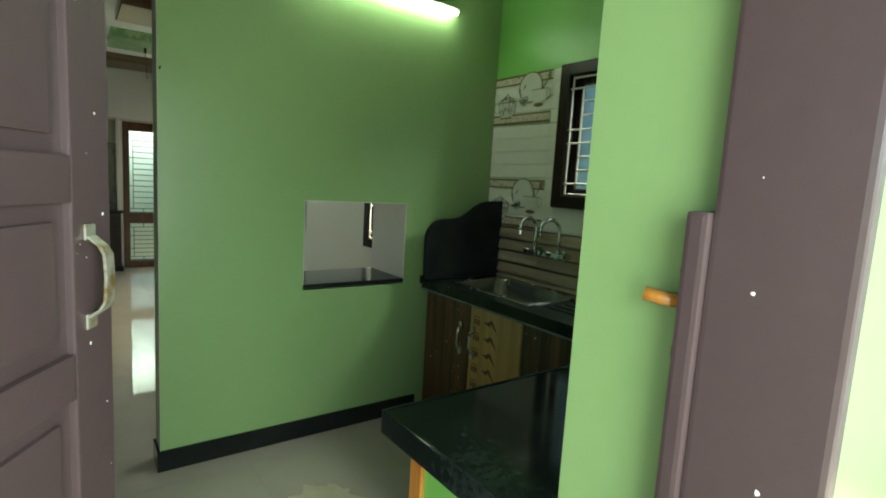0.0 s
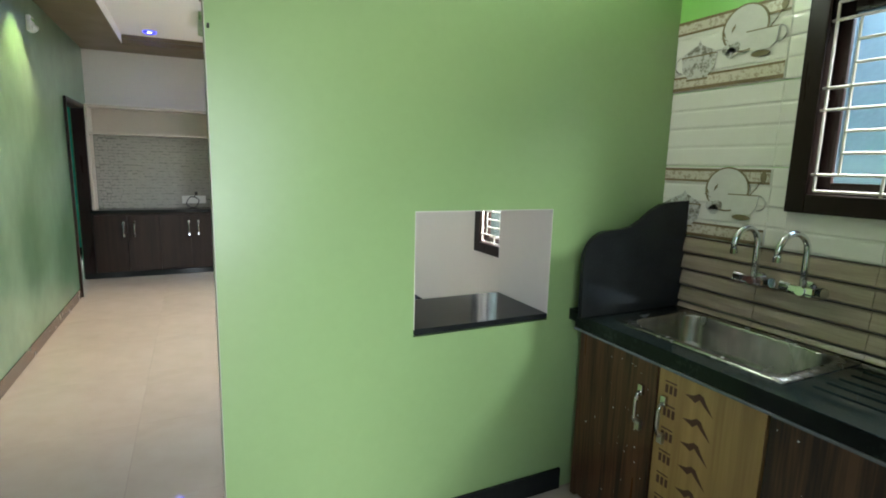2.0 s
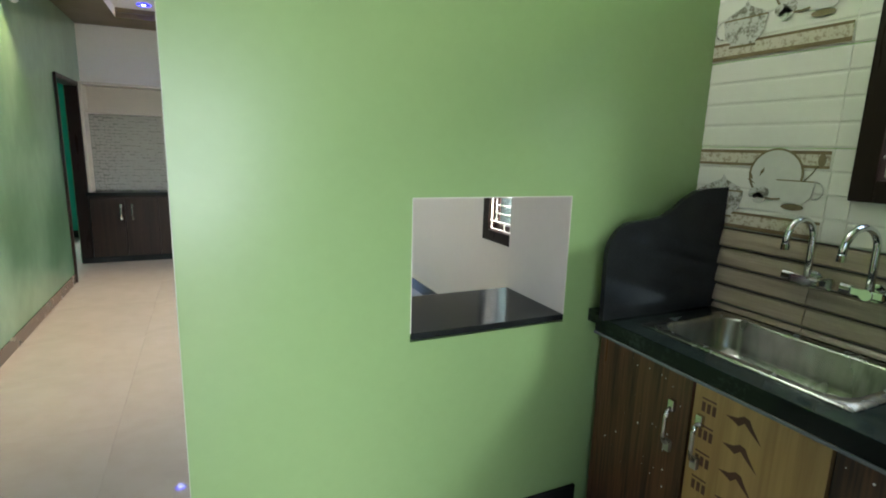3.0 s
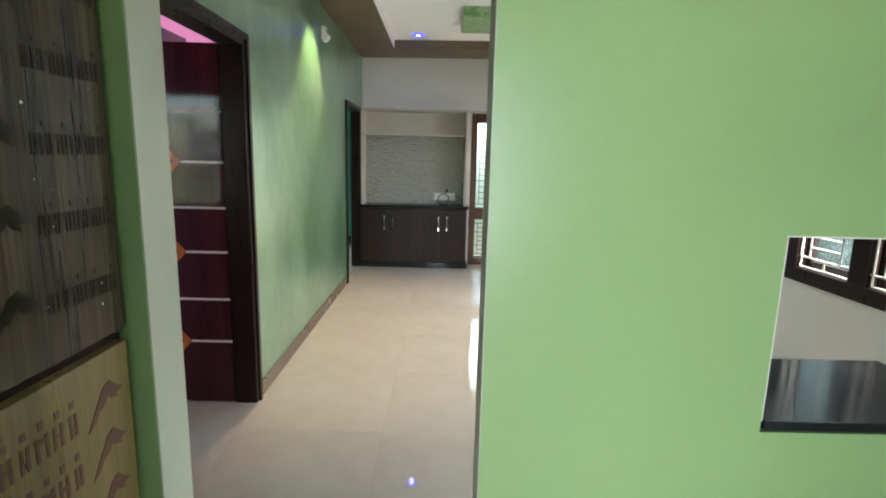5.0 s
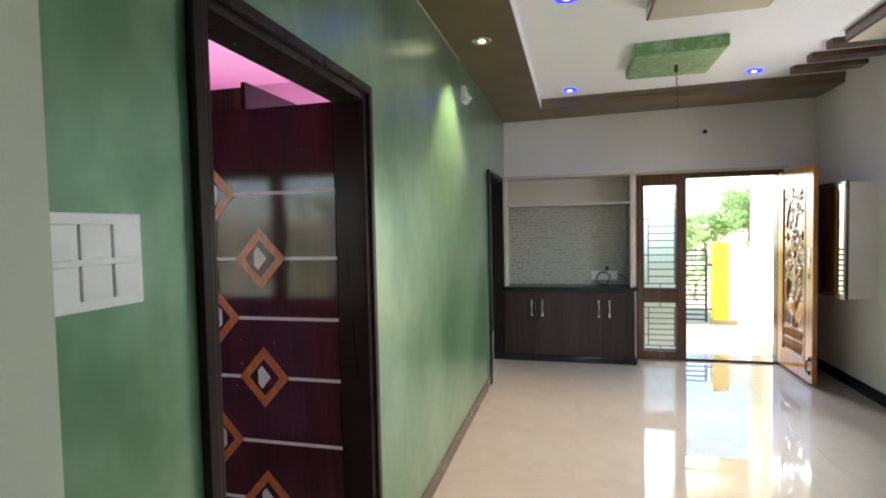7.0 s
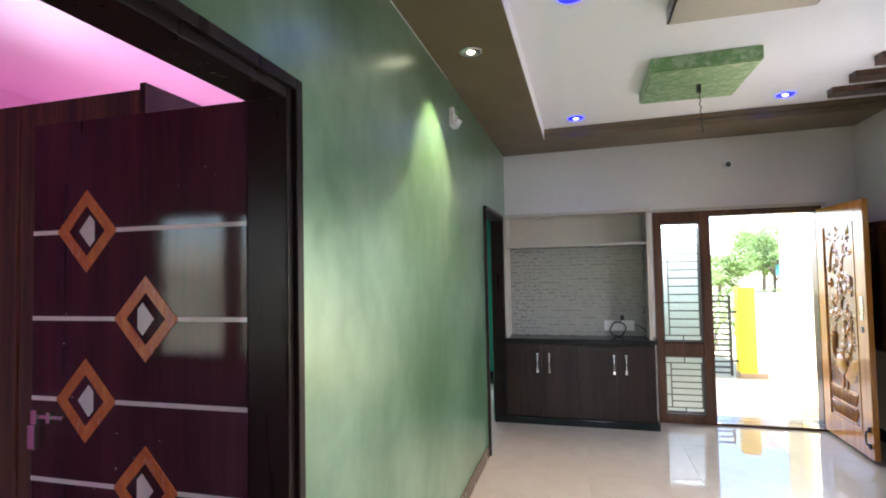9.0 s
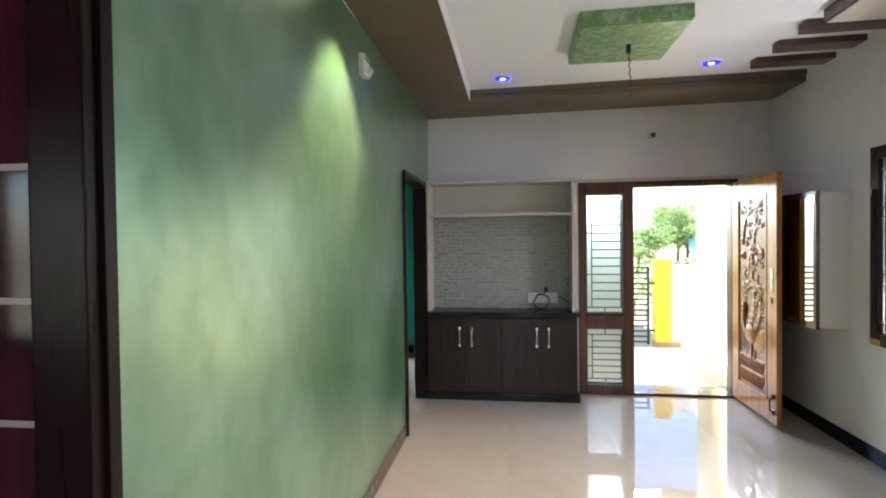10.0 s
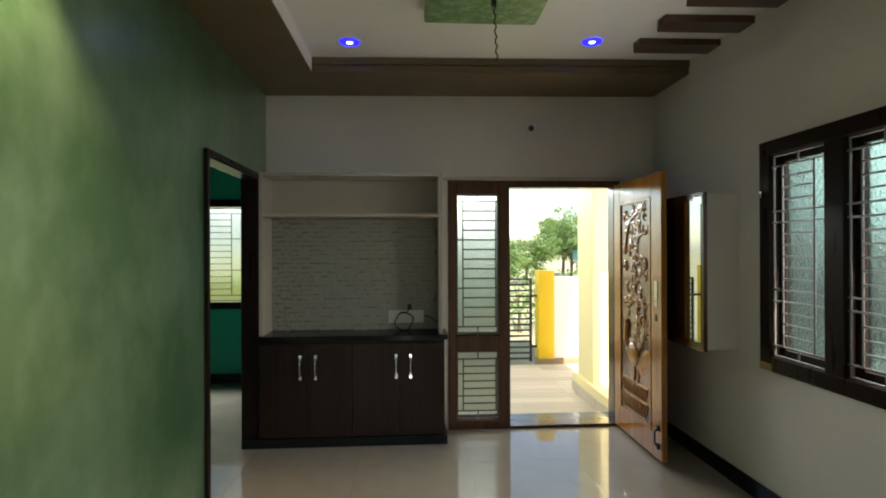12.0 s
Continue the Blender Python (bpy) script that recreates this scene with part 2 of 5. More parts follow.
MIRROR = material("dark_mirror_glass", (0.42, 0.45, 0.42), 0.02, metal=1.0, other=(0.40, 0.43, 0.40), rough_vary=0.01)
BLUE_LED = glow("blue_led", (0.01, 0.008, 1.0), 0.5)
WHITE_LED = glow("white_led_core", (0.75, 0.85, 1.0), 0.7)
WARM_LED = glow("warm_led", (1.0, 0.85, 0.55), 1.6)
TUBE = glow("white_led_tube", (0.95, 1.0, 0.92), 4.2)
YELLOW = material("yellow_exterior_paint", (0.80, 0.52, 0.01), 0.5, other=(0.74, 0.46, 0.01), scale=3)
CREAM_EXT = material("cream_exterior_paint", (0.78, 0.66, 0.36), 0.6, other=(0.72, 0.60, 0.32), scale=2, bump=0.05)
STEP_GRANITE = material("grey_polished_granite", (0.16, 0.17, 0.18), 0.12, other=(0.09, 0.10, 0.11), scale=14, grain=120, mix=0.8)
STONE_BASE = material("pale_brown_stone", (0.34, 0.24, 0.14), 0.5, other=(0.26, 0.18, 0.10), scale=6, grain=40, bump=0.1)
WHITE_EXT = material("white_exterior_paint", (0.74, 0.74, 0.76), 0.6, other=(0.66, 0.66, 0.68), scale=2, bump=0.05)
PORCH_TILE = material("wood_look_porch_tile", (0.50, 0.43, 0.36), 0.62, spec=0.3, other=(0.40, 0.33, 0.26), scale=3, grain=18, stretch=(0.5, 6, 1), mix=0.9, island=0.12)
EARTH = material("dry_earth", (0.30, 0.25, 0.17), 0.9, other=(0.16, 0.17, 0.08), scale=0.4, grain=6, mix=1.0, bump=0.3, bump_scale=4)
LEAF = material("leaf_green", (0.10, 0.155, 0.04), 0.5, other=(0.055, 0.11, 0.025), scale=1.5, grain=9, mix=0.9)
lnodes, lwire = LEAF.node_tree.nodes, LEAF.node_tree.links.new
through_leaf = lnodes.new("ShaderNodeBsdfTranslucent")
through_leaf.inputs[0].default_value = (0.26, 0.36, 0.07, 1)
leaf_mix = lnodes.new("ShaderNodeMixShader")
leaf_mix.inputs[0].default_value = 0.35
lwire(lnodes["Principled BSDF"].outputs[0], leaf_mix.inputs[1])
lwire(through_leaf.outputs[0], leaf_mix.inputs[2])
lwire(leaf_mix.outputs[0], lnodes["Material Output"].inputs[0])
BARK = material("bark", (0.12, 0.09, 0.06), 0.85, scale=6, bump=0.4, bump_scale=20)
BLUE_SHEET = material("cyan_painted_sheet", (0.10, 0.50, 0.62), 0.5, scale=3)
STAIN = material("dried_water_stain", (0.42, 0.37, 0.27), 0.3, other=(0.33, 0.28, 0.19), scale=6, grain=20, mix=1.0)

# ---- mesh helpers ----


def block(bm, x0, x1, y0, y1, z0, z1, bevel=0.0):
    """Adds a box to bm, with rounded edges where bevel is given."""
    m = Matrix.Translation(((x0 + x1) / 2, (y0 + y1) / 2, (z0 + z1) / 2)) @ Matrix.Diagonal((abs(x1 - x0), abs(y1 - y0), abs(z1 - z0), 1))
    made = bmesh.ops.create_cube(bm, size=1, matrix=m)
    if bevel:
        edges = list({e for v in made["verts"] for e in v.link_edges})
        bmesh.ops.bevel(bm, geom=edges, offset=bevel, segments=2, profile=0.7, affect="EDGES")
    return bm


def blocks(*rows, bevel=0.0):
    bm = bmesh.new()
    for r in rows:
        block(bm, *r, bevel=bevel)
    return bm


def rod(bm, a, b, r, sides=10, r2=None):
    """Adds a round bar from a to b."""
    a, b = Vector(a), Vector(b)
    q = (b - a).to_track_quat("Z", "Y").to_matrix().to_4x4()
    bmesh.ops.create_cone(bm, cap_ends=True, segments=sides, radius1=r, radius2=r if r2 is None else r2, depth=(b - a).length,
                          matrix=Matrix.Translation((a + b) / 2) @ q)
    return bm


def tube(bm, points, r, sides=8):
    """Adds a round tube along a line of points."""
    pts = [Vector(p) for p in points]
    rings = []
    side = None
    for i, p in enumerate(pts):
        d = (pts[min(i + 1, len(pts) - 1)] - pts[max(i - 1, 0)]).normalized()
        if side is None:
            side = d.orthogonal().normalized()
        side = (side - d * side.dot(d)).normalized()
        up = d.cross(side)
        rings.append([bm.verts.new(p + (side * math.cos(a) + up * math.sin(a)) * r) for a in [2 * math.pi * k / sides for k in range(sides)]])
    for a, b in zip(rings, rings[1:]):
        for k in range(sides):
            bm.faces.new((a[k], a[(k + 1) % sides], b[(k + 1) % sides], b[k])).smooth = True
    bm.faces.new(rings[0][::-1])
    bm.faces.new(rings[-1])
    return bm


def lathe(bm, profile, origin, sides=24):
    """Adds a turned shape round a vertical axis: profile rows of (radius, height)."""
    rings = [[bm.verts.new((origin[0] + r * math.cos(2 * math.pi * k / sides), origin[1] + r * math.sin(2 * math.pi * k / sides), origin[2] + z))
              for k in range(sides)] for r, z in profile]
    for a, b in zip(rings, rings[1:]):
        for k in range(sides):
            bm.faces.new((a[k], a[(k + 1) % sides], b[(k + 1) % sides], b[k])).smooth = True
    bm.faces.new(rings[0][::-1])
    bm.faces.new(rings[-1])
    return bm


def plate(bm, outline, thick, m):
    """Adds a flat plate: an outline in u, v pushed out by thick along w, placed by m."""
    low = [bm.verts.new(m @ Vector((u, v, 0))) for u, v in outline]
    top = [bm.verts.new(m @ Vector((u, v, thick))) for u, v in outline]
    bm.faces.new(low[::-1])
    bm.faces.new(top)
    for k in range(len(outline)):
        j = (k + 1) % len(outline)
        bm.faces.new((low[k], low[j], top[j], top[k]))
    return bm


def ring_plate(bm, outer, inner, thick, m):
    """Adds a flat frame between two outlines of as many corners each."""
    v = [[[bm.verts.new(m @ Vector((a, b, h))) for a, b in line] for line in (outer, inner)] for h in (0, thick)]
    n = len(outer)
    for k in range(n):
        j = (k + 1) % n
        bm.faces.new((v[1][0][k], v[1][0][j], v[1][1][j], v[1][1][k]))
        bm.faces.new((v[0][0][j], v[0][0][k], v[0][1][k], v[0][1][j]))
        bm.faces.new((v[0][0][k], v[0][0][j], v[1][0][j], v[1][0][k]))
        bm.faces.new((v[0][1][j], v[0][1][k], v[1][1][k], v[1][1][j]))
    return bm


def part(name, bm, mat, parent=None, label=""):
    """Links a bmesh as one mesh object, under parent where one is given."""
    bmesh.ops.recalc_face_normals(bm, faces=bm.faces)
    me = bpy.data.meshes.new(name)
    bm.to_mesh(me)
    bm.free()
    me.materials.append(mat)
    ob = new(name, me)
    if parent:
        ob.parent = parent
    if label:
        ob["label"] = label
    return ob


def thing(name, label, category, at=(0, 0, 0), group="", kind=""):
    ob = new(name)
    ob.empty_display_size = 0.1
    return tagged(ob, label, category, group, kind)


def setting(name, bm, mat, label="", category=""):
    return tagged(part(name, bm, mat), label, category, kind="structure")


FACE_X = Matrix(((0, 0, -1, 0), (-1, 0, 0, 0), (0, 1, 0, 0), (0, 0, 0, 1)))   # u along -y, v up, out along -x
FACE_Y = Matrix(((1, 0, 0, 0), (0, 0, -1, 0), (0, 1, 0, 0), (0, 0, 0, 1)))    # u along x, v up, out along -y
FACE_PX = Matrix(((0, 0, 1, 0), (1, 0, 0, 0), (0, 1, 0, 0), (0, 0, 0, 1)))    # u along y, v up, out along +x


def at_face(face, x, y, z):
    return Matrix.Translation((x, y, z)) @ face

# ---- structure ----
YP, YB = 0.115, 0.262          # partition between kitchen and hall
XR, XK = 3.335, 3.24          # right walls of hall and kitchen
YF, YK = 6.23, -2.11          # front wall of the hall, back wall of the kitchen
ZC, ZB = 2.945, 2.842         # ceiling, border, above the left wall
ZW = 3.0                      # top of the walls under the ceiling that runs out of level
OUT_OF_LEVEL = Matrix(((1, 0, 0, 0), (0, 1, 0, 0), (0.0115, 0, 1, -0.003), (0, 0, 0, 1)))

setting("floor", blocks((-3.3, 3.4, -2.44, YF + 0.149, -0.12, -0.006), (-3.3, 0.0, YF + 0.149, 8.1, -0.12, -0.006)), GROUT, "grey cement bed with narrow tile joints", "floor")
# partition, with the serving hatch cut through it
setting("wall_partition", blocks((1.226, 1.925, YP, YB, 0, ZC), (2.575, XK, YP, YB, 0, ZC), (1.925, 2.575, YP, YB, 0, 0.8575), (1.925, 2.575, YP, YB, 1.356, ZC)),
        GREEN_KITCHEN, "satin green kitchen wall with a serving hatch", "wall")
setting("wall_partition_stub", blocks((0.0, 0.418, YP, YB, 0, ZC)), GREEN_KITCHEN, "green wall stub beside the kitchen opening", "wall")
setting("trim_jamb_left", blocks((0.418, 0.421, YP + 0.002, YB - 0.002, 0, ZC)), CREAM_JAMB, "cream painted end of the wall stub", "trim")
setting("trim_jamb_right", blocks((1.223, 1.226, YP + 0.002, YB - 0.002, 0, ZC)), CREAM_JAMB, "cream painted end of the green wall", "trim")
setting("wall_partition_back", blocks((1.226, 1.925, YB, YB + 0.004, 0, ZC), (2.70, XR, YB, YB + 0.004, 0, ZC), (1.925, 2.575, YB, YB + 0.004, 0, 0.84), (1.925, 2.575, YB, YB + 0.004, 1.356, ZC)),
        WHITE, "off-white hall side of the partition", "wall")
setting("wall_hatch_side", blocks((2.575, 2.70, YB, 0.54, 0, ZC)), WHITE, "white pier beside the serving hatch", "wall")
setting("trim_hatch_reveal", blocks((2.5715, 2.575, YP + 0.001, YB, 0.887, 1.352), (1.925, 1.9285, YP + 0.001, YB, 0.887, 1.352), (1.925, 2.575, YP + 0.001, YB, 1.3525, 1.356)),
        WHITE, "white painted reveal of the serving hatch", "trim")
# hall left wall with two doorways
D1, D2, DZ = 0.912, 1.934, 2.16
S1, S2, SZ = 4.94, 5.99, 2.14
setting("wall_hall_left", blocks((-0.13, 0, YB, D1, 0, ZC), (-0.13, 0, D1, D2, DZ, ZC), (-0.13, 0, D2, S1, 0, ZC), (-0.13, 0, S1, S2, SZ, ZC), (-0.13, 0, S2, YF + 0.15, 0, ZC)),
        GREEN_HALL, "brushed metallic green textured wall with uneven sheen", "wall")
# front wall with door and sidelight opening
setting("wall_front", blocks((0, 1.525, YF, YF + 0.15, 0, ZW), (1.525, 3.03, YF, YF + 0.15, 2.135, ZW), (3.03, XR + 0.15, YF, YF + 0.15, 0, ZW)), WHITE,
        "off-white front wall round the main door", "wall")
# right wall with two windows
W = ((3.75, 4.835), (1.0, 2.11))
WZ0, WZ1 = 0.82, 2.175
setting("wall_right", blocks((XR, XR + 0.15, YB, W[1][0], 0, ZW), (XR, XR + 0.15, W[1][0], W[1][1], 0, WZ0), (XR, XR + 0.15, W[1][0], W[1][1], WZ1, ZW),
                             (XR, XR + 0.15, W[1][1], W[0][0], 0, ZW), (XR, XR + 0.15, W[0][0], W[0][1], 0, WZ0), (XR, XR + 0.15, W[0][0], W[0][1], WZ1, ZW),
                             (XR, XR + 0.15, W[0][1], YF, 0, ZW)), WHITE, "off-white hall wall with dark framed windows", "wall")
# kitchen walls
KW0, KW1, KZ0, KZ1 = -1.60, -0.475, 1.39, 2.21
setting("wall_kitchen_right", blocks((XK, XK + 0.15, YK - 0.26, KW0, 0, ZC), (XK, XK + 0.15, KW0, KW1, 0, KZ0), (XK, XK + 0.15, KW0, KW1, KZ1, ZC), (XK, XK + 0.15, KW1, YB, 0, ZC)),
        GREEN_BRIGHT, "bright green kitchen wall above the sink", "wall")
setting("wall_kitchen_back", blocks((1.47, XK, YK - 0.26, YK, 0, ZC), (0.0, 0.36, YK - 0.26, YK, 0, ZC), (0.36, 1.47, YK - 0.26, YK, 2.15, ZC)), GREEN_KITCHEN,
        "light green wall with the back doorway", "wall")
setting("wall_kitchen_left", blocks((-0.13, 0, YK - 0.26, YB, 0, ZC)), GREEN_KITCHEN, "green kitchen side wall", "wall")
# ceilings
setting("ceiling", blocks((-0.13, XR, YB, YF, ZC, ZC + 0.12)), CEIL, "white plastered hall ceiling", "ceiling")
setting("ceiling_kitchen", blocks((-0.13, XR + 0.15, YK - 0.26, YB, ZC, ZC + 0.12)), CEIL, "white kitchen ceiling", "ceiling")
setting("ceiling_border", blocks((0.0, 0.49, YB + 0.004, YF, ZB, ZC), (0.49, XR, 5.66, YF, ZB, ZC)), OLIVE, "olive brown dropped ceiling border", "ceiling")
setting("trim_ceiling_border", blocks((0.496, XR, 5.632, 5.66, ZB + 0.055, ZC), (0.496, XR, 5.646, 5.66, ZB + 0.003, ZB + 0.05)), OLIVE, "stepped dark moulding along the ceiling border", "trim")
setting("trim_ceiling_edge", blocks((0.49, 0.4945, YB + 0.006, 5.63, ZB + 0.002, ZC)), CEIL, "thin white edge of the ceiling border", "trim")
for level in ("ceiling", "ceiling_border", "trim_ceiling_border", "trim_ceiling_edge"):
    bpy.data.objects[level].data.transform(OUT_OF_LEVEL)
setting("trim_wall_line", blocks((0.0, 0.004, 0.3, 3.78, ZB - 0.005, ZB - 0.001)), CEIL, "thin pale plaster line under the ceiling border", "trim")
# bedroom and side room shells
# the opening at y 3.1 to 4.0 is unseen, added to let the fill lamp in
setting("wall_bedroom", blocks((-3.3, -3.15, 0.24, 3.1, 0, ZC), (-3.3, -3.15, 3.1, 4.0, 0, 1.0), (-3.3, -3.15, 3.1, 4.0, 2.05, ZC), (-3.3, -3.15, 4.0, 4.35, 0, ZC), (-3.15, -0.13, 4.2, 4.35, 0, ZC), (-3.15, -2.0, 0.24, 0.36, 0, ZC), (-2.0, -0.7, 0.24, 0.36, 0, 1.0), (-2.0, -0.7, 0.24, 0.36, 2.05, ZC), (-0.7, -0.13, 0.24, 0.36, 0, ZC),
                               (-0.134, -0.13, 0.36, D1, 0, ZC), (-0.134, -0.13, D2, 4.2, 0, ZC), (-0.134, -0.13, D1, D2, DZ, ZC)), PINK, "pink bedroom walls", "wall")
setting("ceiling_bedroom", blocks((-3.3, -0.13, 0.24, 4.35, ZC, ZC + 0.12)), PINK, "pink bedroom ceiling", "ceiling")
SW0, SW1 = -1.65, -0.63
setting("wall_side_room", blocks((-3.3, -3.15, 4.35, 8.1, 0, ZC), (-3.15, SW0, 7.95, 8.1, 0, ZC), (SW0, SW1, 7.95, 8.1, 0, 0.86), (SW0, SW1, 7.95, 8.1, 2.13, ZC), (SW1, 0.0, 7.95, 8.1, 0, ZC),
                                 (-0.13, 0.0, YF + 0.15, 7.95, 0, ZC), (-3.15, -0.13, 4.35, 4.37, 0, ZC)), TEAL, "teal side room walls", "wall")
setting("ceiling_side_room", blocks((-3.3, 0.0, 4.35, 8.1, ZC, ZC + 0.12)), CEIL, "white side room ceiling", "ceiling")

# skirting
setting("baseboard_hall_left", blocks((0, 0.012, YB, D1, 0, 0.10), (0, 0.012, D2, S1 - 0.002, 0, 0.10), bevel=0.003), SKIRT_BROWN, "brown tile skirting", "skirting")
setting("baseboard_hall_right", blocks((XR - 0.014, XR, YB, YF, 0, 0.11), bevel=0.003), BLACK_GRANITE, "black granite skirting", "skirting")
setting("baseboard_front", blocks((3.04, XR - 0.014, YF - 0.014, YF, 0, 0.11), bevel=0.003), BLACK_GRANITE, "black granite skirting", "skirting")
setting("baseboard_kitchen", blocks((1.21, 2.70, YP - 0.014, YP, 0, 0.105), (1.21, 1.2225, YP, YB, 0, 0.105), bevel=0.003), BLACK_GRANITE, "black granite kitchen skirting", "skirting")
setting("baseboard_side_room", blocks((-3.15, -0.14, 7.935, 7.95, 0, 0.11), bevel=0.003), BLACK_GRANITE, "black skirting of the side room", "skirting")

# ---- door frames ----


def door_frame(name, x0, x1, y0, y1, z1, wide, mat, label, bead=True):
    """A frame round a doorway in a wall along y: two posts and a head, with a raised bead on its room side."""
    root = thing(name, label, "door frame", kind="structure")
    part("post", blocks((x0, x1, y0, y0 + wide, 0, z1), bevel=0.006), mat, root)
    part("post", blocks((x0, x1, y1 - wide, y1, 0, z1), bevel=0.006), mat, root)
    part("head", blocks((x0, x1, y0 + wide, y1 - wide, z1 - wide, z1), bevel=0.006), mat, root)
    if bead:
        part("bead", blocks((x1, x1 + 0.014, y0 - 0.004, y0 + 0.03, 0, z1 + 0.004), (x1, x1 + 0.014, y1 - 0.03, y1 + 0.004, 0, z1 + 0.004),
                            (x1, x1 + 0.014, y0 + 0.03, y1 - 0.03, z1 - 0.03, z1 + 0.004), bevel=0.004), mat, root)
    return root


door_frame("door_1", -0.122, 0.012, D1, D2, DZ, 0.062, DARK_WOOD, "dark polished wooden bedroom door frame")
door_frame("door_2", -0.115, 0.012, S1, S2, SZ, 0.042, DARK_WOOD, "dark wooden side room door frame")

# back door of the kitchen
back = thing("door_3", "brown painted back door frame with chipped edges", "door frame", kind="structure")
part("post", blocks((1.44, 1.469, -2.43, -2.30, 0, 2.149), (1.43, 1.4695, -2.30, -2.276, 0, 1.465), bevel=0.006), DOOR_BROWN, back)
part("post", blocks((0.361, 0.42, -2.43, -2.30, 0, 2.149), bevel=0.006), DOOR_BROWN, back)
part("head", blocks((0.42, 1.44, -2.43, -2.30, 2.08, 2.149), bevel=0.006), DOOR_BROWN, back)

# main door frame with its sidelight
main = thing("door_4", "dark varnished teak main door frame with a glazed sidelight", "door frame", kind="structure")
for a, b in ((1.525, 1.60), (1.965, 2.06), (2.972, 3.03)):
    part("post", blocks((a, b, YF - 0.012, YF + 0.12, 0, 2.135), bevel=0.006), TEAK_DARK, main)
part("head", blocks((1.60, 1.965, YF - 0.012, YF + 0.12, 2.02, 2.135), (2.06, 2.972, YF - 0.012, YF + 0.12, 2.075, 2.135), bevel=0.006), TEAK_DARK, main)
part("transom", blocks((1.60, 1.965, YF - 0.012, YF + 0.12, 0.67, 0.80), bevel=0.006), TEAK_DARK, main)
part("sill", blocks((1.60, 1.965, YF - 0.012, YF + 0.12, 0.0, 0.085), bevel=0.006), TEAK_DARK, main)
part("threshold", blocks((2.06, 2.972, YF - 0.01, YF + 0.148, 0.0, 0.025), bevel=0.006), TEAK_DARK, main)
for z0, z1 in ((0.80, 2.02), (0.085, 0.67)):
    sash = part("sash", blocks((1.60, 1.612, YF + 0.03, YF + 0.07, z0, z1), (1.953, 1.965, YF + 0.03, YF + 0.07, z0, z1), (1.612, 1.953, YF + 0.03, YF + 0.07, z0, z0 + 0.03),
                               (1.612, 1.953, YF + 0.03, YF + 0.07, z1 - 0.014, z1), bevel=0.003), TEAK_DARK, main)
    pane = part("pane", blocks((1.612, 1.953, YF + 0.048, YF + 0.053, z0 + 0.03, z1 - 0.014)), FROSTED_SIDE, sash, "frosted textured glass pane")
    pane.visible_shadow = False
setting("trim_door_head", blocks((1.49, 3.06, YF - 0.03, YF, 2.137, 2.165), bevel=0.004), CREAM_LAM, "cream plaster band over the door", "trim")


def grill(parent, u0, u1, v0, v1, count, mat, place, r=0.0056, cross=0.06, inset=(0.2, 0.18), long=None):
    """A window grill in u, v: an outer frame, an inner frame with close bars, and long ties at top and bottom."""
    def bar(name, a, b):
        part(name, rod(bmesh.new(), place(*a), place(*b), r, 6), mat, parent)
    for u in (u0, u1):
        bar("upright", (u, v0), (u, v1))
    for v in (v0, v1):
        bar("rail", (u0, v), (u1, v))
    a, b = u0 + (u1 - u0) * inset[0], u1 - (u1 - u0) * inset[1]
    for u in (a, b):
        bar("upright", (u, v0 + cross), (u, v1 - cross))
    for k in range(count):
        v = v0 + cross + (v1 - v0 - 2 * cross) * k / (count - 1)
        wide = k in (long or (0, count - 1, count // 3, count - 1 - count // 3))
        bar("bar", (u0 - 0.015 if wide else a, v), (u1 + 0.015 if wide else b, v))
    for v, s in ((v1, 1), (v0, -1)):
        bar("stub", ((u0 + u1) / 2, v - s * cross), ((u0 + u1) / 2, v + s * 0.035))


g = thing("sidelight_grill", "silver painted steel grill over the sidelight", "grill")
grill(g, 1.604, 1.958, 0.82, 2.015, 14, DARK_GRILL, lambda u, v: (u, YF - 0.004, v), r=0.0062, inset=(0.14, 0.06))
g = thing("sidelight_grill", "small silver painted steel grill low in the sidelight", "grill")
grill(g, 1.604, 1.958, 0.10, 0.665, 8, DARK_GRILL, lambda u, v: (u, YF - 0.004, v), r=0.0062, inset=(0.14, 0.06))


